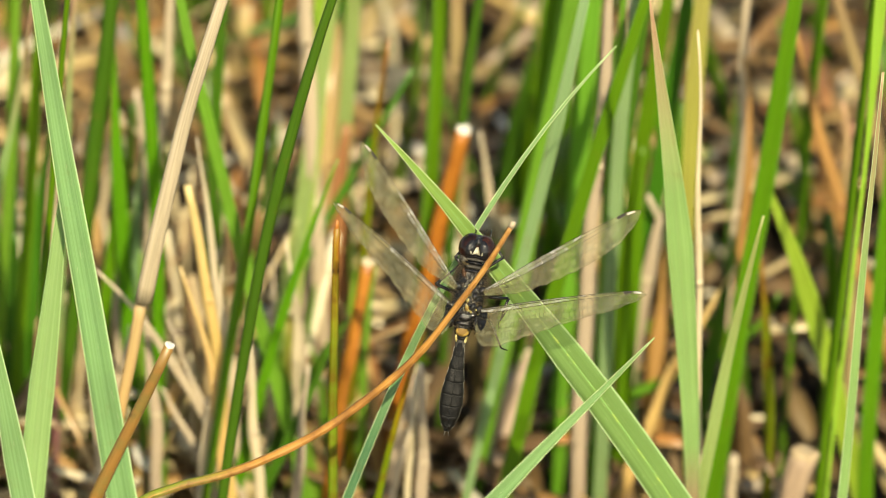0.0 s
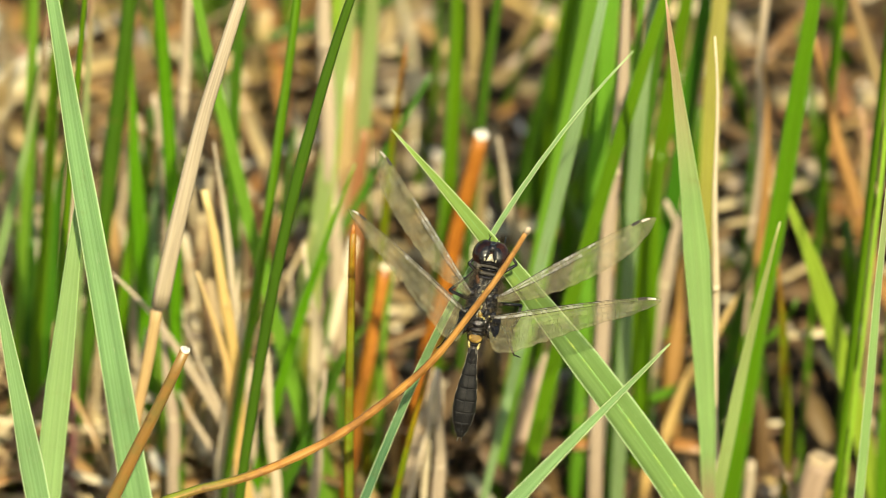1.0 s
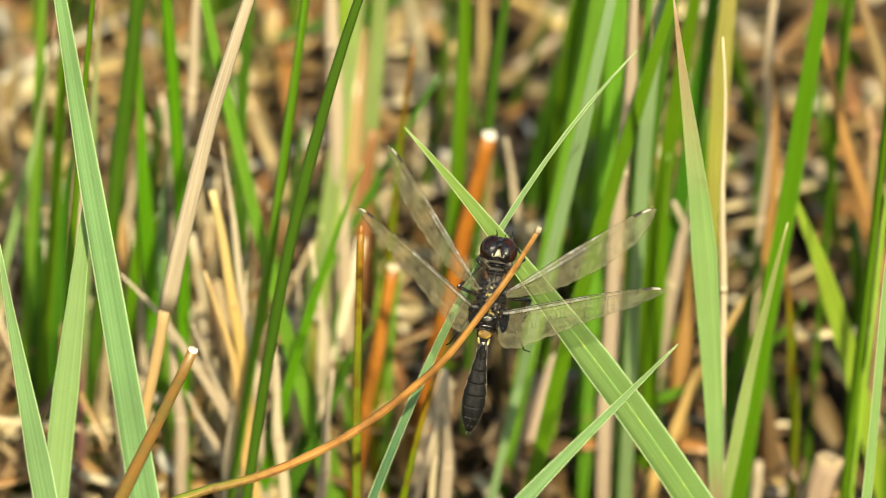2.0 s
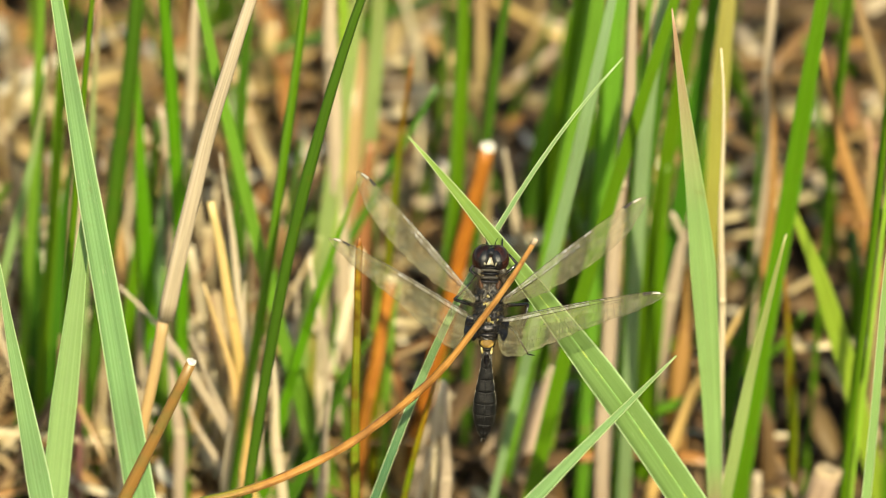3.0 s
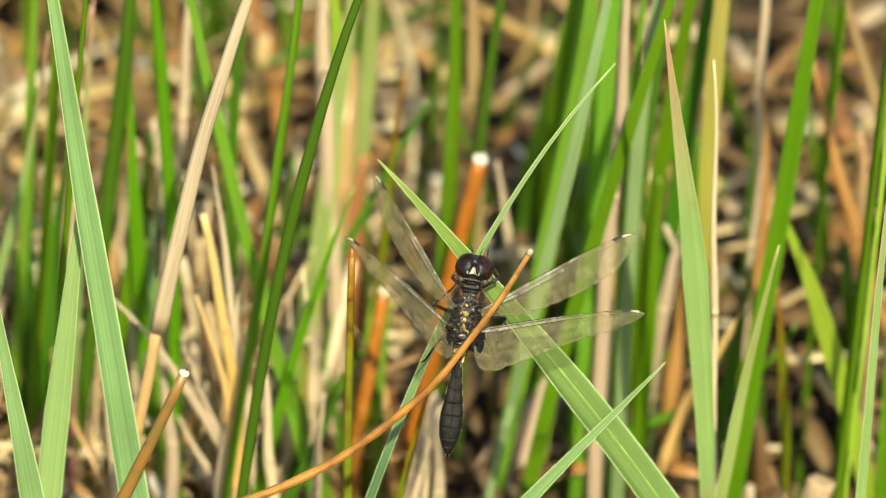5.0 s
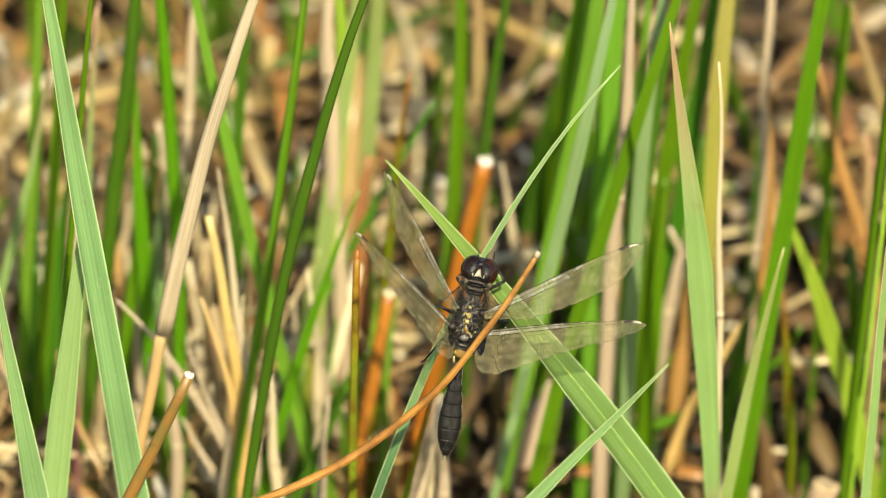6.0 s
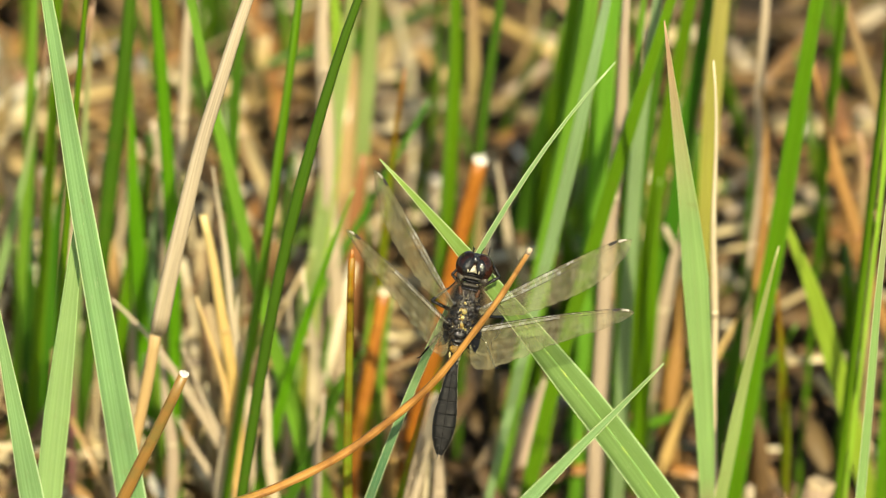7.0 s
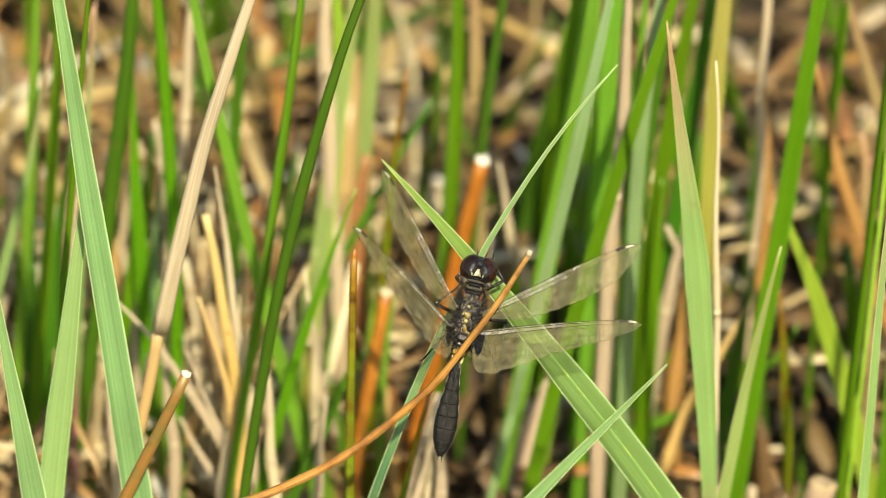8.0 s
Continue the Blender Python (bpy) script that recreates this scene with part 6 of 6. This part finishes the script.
def motions():
    # where the thorax is (mm) and how the body leans (degrees)
    body = (
        (0, 4.42, -9.63, 135.92, -10.3), (0.5, 4.09, -9.71, 135.79, -10.7), (1, 3.99, -9.74, 135.73, -10.8), (1.5, 3.89, -9.78, 135.67, -10.8),
        (1.7, 3.9, -9.42, 136.26, -11.0), (2.8, 5.25, -9.17, 136.66, -2.0), (3, 4.09, -9.05, 136.85, -2.2), (3.5, 3.22, -9.01, 136.91, -4.2),
        (3.7, 3.32, -8.9, 137.09, -5.1), (4, 5.17, -8.74, 137.35, -1.7), (4.3, 3.56, -8.41, 137.86, 0.1), (4.5, 2.64, -8.27, 138.09, -7.3),
        (4.7, 1.59, -8.65, 137.48, -8.8), (5.8, 1.1, -8.95, 137.01, -12.8), (6.1, 0.89, -8.78, 137.28, -12.8), (6.5, 1.08, -8.82, 137.21, -12.8),
        (7, 1.04, -8.56, 137.62, -12.4), (7.5, 1.23, -8.71, 137.38, -12.4), (8, 1.22, -8.87, 137.13, -13.2))
    walk(DRAGONFLY, [(t, pose(x * MM, y * MM, z * MM, 58, 0, 0) @ pose(0, 0, 0, 0, 0, a)) for t, x, y, z, a in body])
    # seconds, bend to the side, droop
    bend = (
        (0, 1.6, 21), (0.5, 2.2, 22), (1, 2.3, 22), (1.5, 2.4, 22), (1.7, 3.3, 21), (2.8, -15.5, 37),
        (3, 0.1, 29), (3.5, 0.2, 24), (3.7, -1.8, 19), (4, -15.6, 21), (4.3, -4.1, 6), (4.5, -0.1, 13),
        (4.7, 2.8, 17), (5.8, 3.8, 17), (6.1, 5.2, 15), (6.5, 4.5, 10), (7, 3.8, 6), (7.5, 3, 10),
        (8, 3.2, 10))
    walk(ABDOMEN_PART, [(t, pose(0, -7.7 * MM, 0, d, 0, a)) for t, a, d in bend])
    # seconds, forward sweep, lift off the body's plane, twist
    beats = (
        (
            (0, 38.8, 14.1, -42), (0.5, 39, 10.9, -42), (1, 39.1, 12.7, -42), (1.5, 38.7, 11, -40), (1.7, 38, 15.1, -36), (2.8, 45.9, 19.3, -52),
            (3, 39.4, 13.6, -45), (3.5, 40.5, 14.8, -44), (3.7, 46.1, 25.7, -50), (4, 47.8, 34.9, -60), (4.3, 38.4, 29.9, -42), (4.5, 41.2, 28.1, -38),
            (4.7, 38.7, 18.4, -32), (5.8, 36.9, 16.9, -28), (6.1, 38.6, 17.2, -32), (6.5, 38.7, 21.4, -32), (7, 38.8, 22.7, -32), (7.5, 37.8, 21.5, -32),
            (8, 38.3, 19.8, -32)),
        (
            (0, 17, 18.9, -50), (0.5, 16.9, 17.5, -50), (1, 17.7, 17.3, -50), (1.5, 16.9, 16.3, -50), (1.7, 17.3, 17.8, -50), (2.8, 19.5, 27, -48),
            (3, 12.4, 20.5, -48), (3.5, 15.7, 17.5, -48), (3.7, 20.4, 26.2, -48), (4, 19.5, 39.5, -50), (4.3, 11.8, 23.5, -44), (4.5, 17.1, 24.7, -44),
            (4.7, 17.6, 18.9, -43), (5.8, 15.5, 17.7, -43), (6.1, 17.8, 19.8, -43), (6.5, 18.9, 22.6, -43), (7, 19.8, 24.9, -43), (7.5, 18.5, 24, -43),
            (8, 17.4, 22, -43)),
        (
            (0, 47.3, 17.1, -50), (0.5, 47.1, 18, -50), (1, 47.2, 18, -50), (1.5, 47.5, 18.2, -52), (1.7, 51.8, 23.6, -62), (2.8, 41.2, 4, -40),
            (3, 46.2, 16.3, -45), (3.5, 45.4, 17.9, -45), (3.7, 42.8, 16.8, -40), (4, 41.4, 4, -28), (4.3, 42.9, 24.9, -34), (4.5, 42.1, 27.6, -40),
            (4.7, 46.6, 30.1, -52), (5.8, 51.9, 31, -62), (6.1, 48.9, 31.4, -56), (6.5, 48.7, 30.9, -54), (7, 48.5, 31.3, -54), (7.5, 50.8, 31.6, -60),
            (8, 49.6, 30.3, -56)),
        (
            (0, 31.4, 25.9, -55), (0.5, 31.2, 26.8, -55), (1, 31.2, 27.2, -55), (1.5, 31.9, 27.9, -56), (1.7, 34.6, 31.9, -64), (2.8, 23.5, 4.1, -45),
            (3, 27.7, 19.4, -50), (3.5, 26.7, 23.6, -50), (3.7, 24.8, 22.9, -45), (4, 23.1, 8.7, -32), (4.3, 21.1, 22.8, -34), (4.5, 22.7, 29.6, -45),
            (4.7, 26.8, 34.7, -56), (5.8, 35.2, 39.6, -64), (6.1, 30.4, 38.1, -60), (6.5, 31.4, 37.7, -58), (7, 30.8, 38, -58), (7.5, 34.4, 39.1, -62),
            (8, 32.8, 37.2, -60)))
    for (ob, s, y), rows in zip(WINGS, beats):
        walk(ob, [(t, pose(s * 2.3 * MM, y * MM, 2.0 * MM) @ pose(0, 0, 0, 0, 0, s * sweep_deg) @ pose(0, 0, 0, 0, -s * up, 0) @ pose(0, 0, 0, twist, 0, 0)) for t, sweep_deg, up, twist in rows])
    swing(PERCH_LEAF, (67.0, 0, 42.0), ((0, 0), (0.5, 0.03), (1.5, 0), (1.7, 0.22), (2.8, 0.64), (2.9, 0.81), (3.2, 0.72), (3.5, 0.48), (3.8, 0.06), (4, -1.21), (4.3, -1.47), (4.5, -1.08), (4.7, -1.08), (5.8, -0.76), (6.1, -0.83), (6.5, -0.86), (7.5, -0.86), (8, -0.89)))
    # the bent stalk trembles along its lower end: seconds, shift across and up (mm)
    shifts = ((0, 0.1, -0.3), (0.5, 0, -0.4), (1.2, 0, -0.3), (1.5, 1.3, -0.4), (1.7, 1.0, -0.2), (2.8, 0.2, -0.2), (3.5, 0, -0.1), (4.0, 0.2, -0.1), (4.5, 0.3, -0.1), (5.8, 1.0, -0.2), (6.0, 1.0, -0.2), (6.5, 0.8, 0.4), (7.0, 0.5, 0.3), (7.5, 0.75, 0.1), (8.0, 0.1, -0.2))
    rest = Matrix.Translation(BENT_STALK.location)
    walk(BENT_STALK, [(at_time, Matrix.Translation((dx * MM, 0, dz * MM)) @ rest) for at_time, dx, dz in shifts])
    # the leaf that crosses the perch is nudged when the dragonfly settles
    nudge = ((0, 0, 0), (3.5, 0, 0), (3.8, 0, 0.1), (4.3, -0.4, 0.9), (4.7, -0.6, 0.9), (5.8, -0.9, 1.0), (6.5, -1.1, 1.1), (7.5, -0.7, 0.7), (8.0, -0.7, 0.7))
    still = Matrix.Translation(CROSS_LEAF.location)
    walk(CROSS_LEAF, [(t, Matrix.Translation((dx * MM, 0, dz * MM)) @ still) for t, dx, dz in nudge])
    swing(THIN_LEAF, (-15.6, 4, 84.8), ((0, 0.2, 0.4), (1.5, 0.3, 0.6), (1.7, 0.2, 0.5), (2.8, -1.5, 0.2), (3.5, -1.6, 0.3), (4.5, -1.6, 1.3), (6.5, -1.6, 1.3), (7.0, -1.6, 1.7), (7.5, -1.45, 1.6), (8.0, -1.6, 1.2)))
    # the broad sage leaf sways in the wind
    swing(BROAD_LEAF, (-48.5, 0, -3.0), ((0, 0), (1.7, 0), (2.8, 0), (4.5, 0), (4.7, 0.1), (5.1, 0.3), (5.45, 0.45), (5.8, 0.83), (5.9, 0.59), (6, -0.21), (6.1, -0.6), (6.2, -0.25), (6.3, 0.12), (6.4, 0.28), (6.5, 0.29), (6.6, 0.07), (6.7, 0.28), (6.8, -0.49), (6.9, 0.2), (7, -0.01), (7.1, -0.2), (7.2, 0.26), (7.3, 0.24), (7.4, 0.4), (7.7, 0.42), (8, 0.43)))


motions()
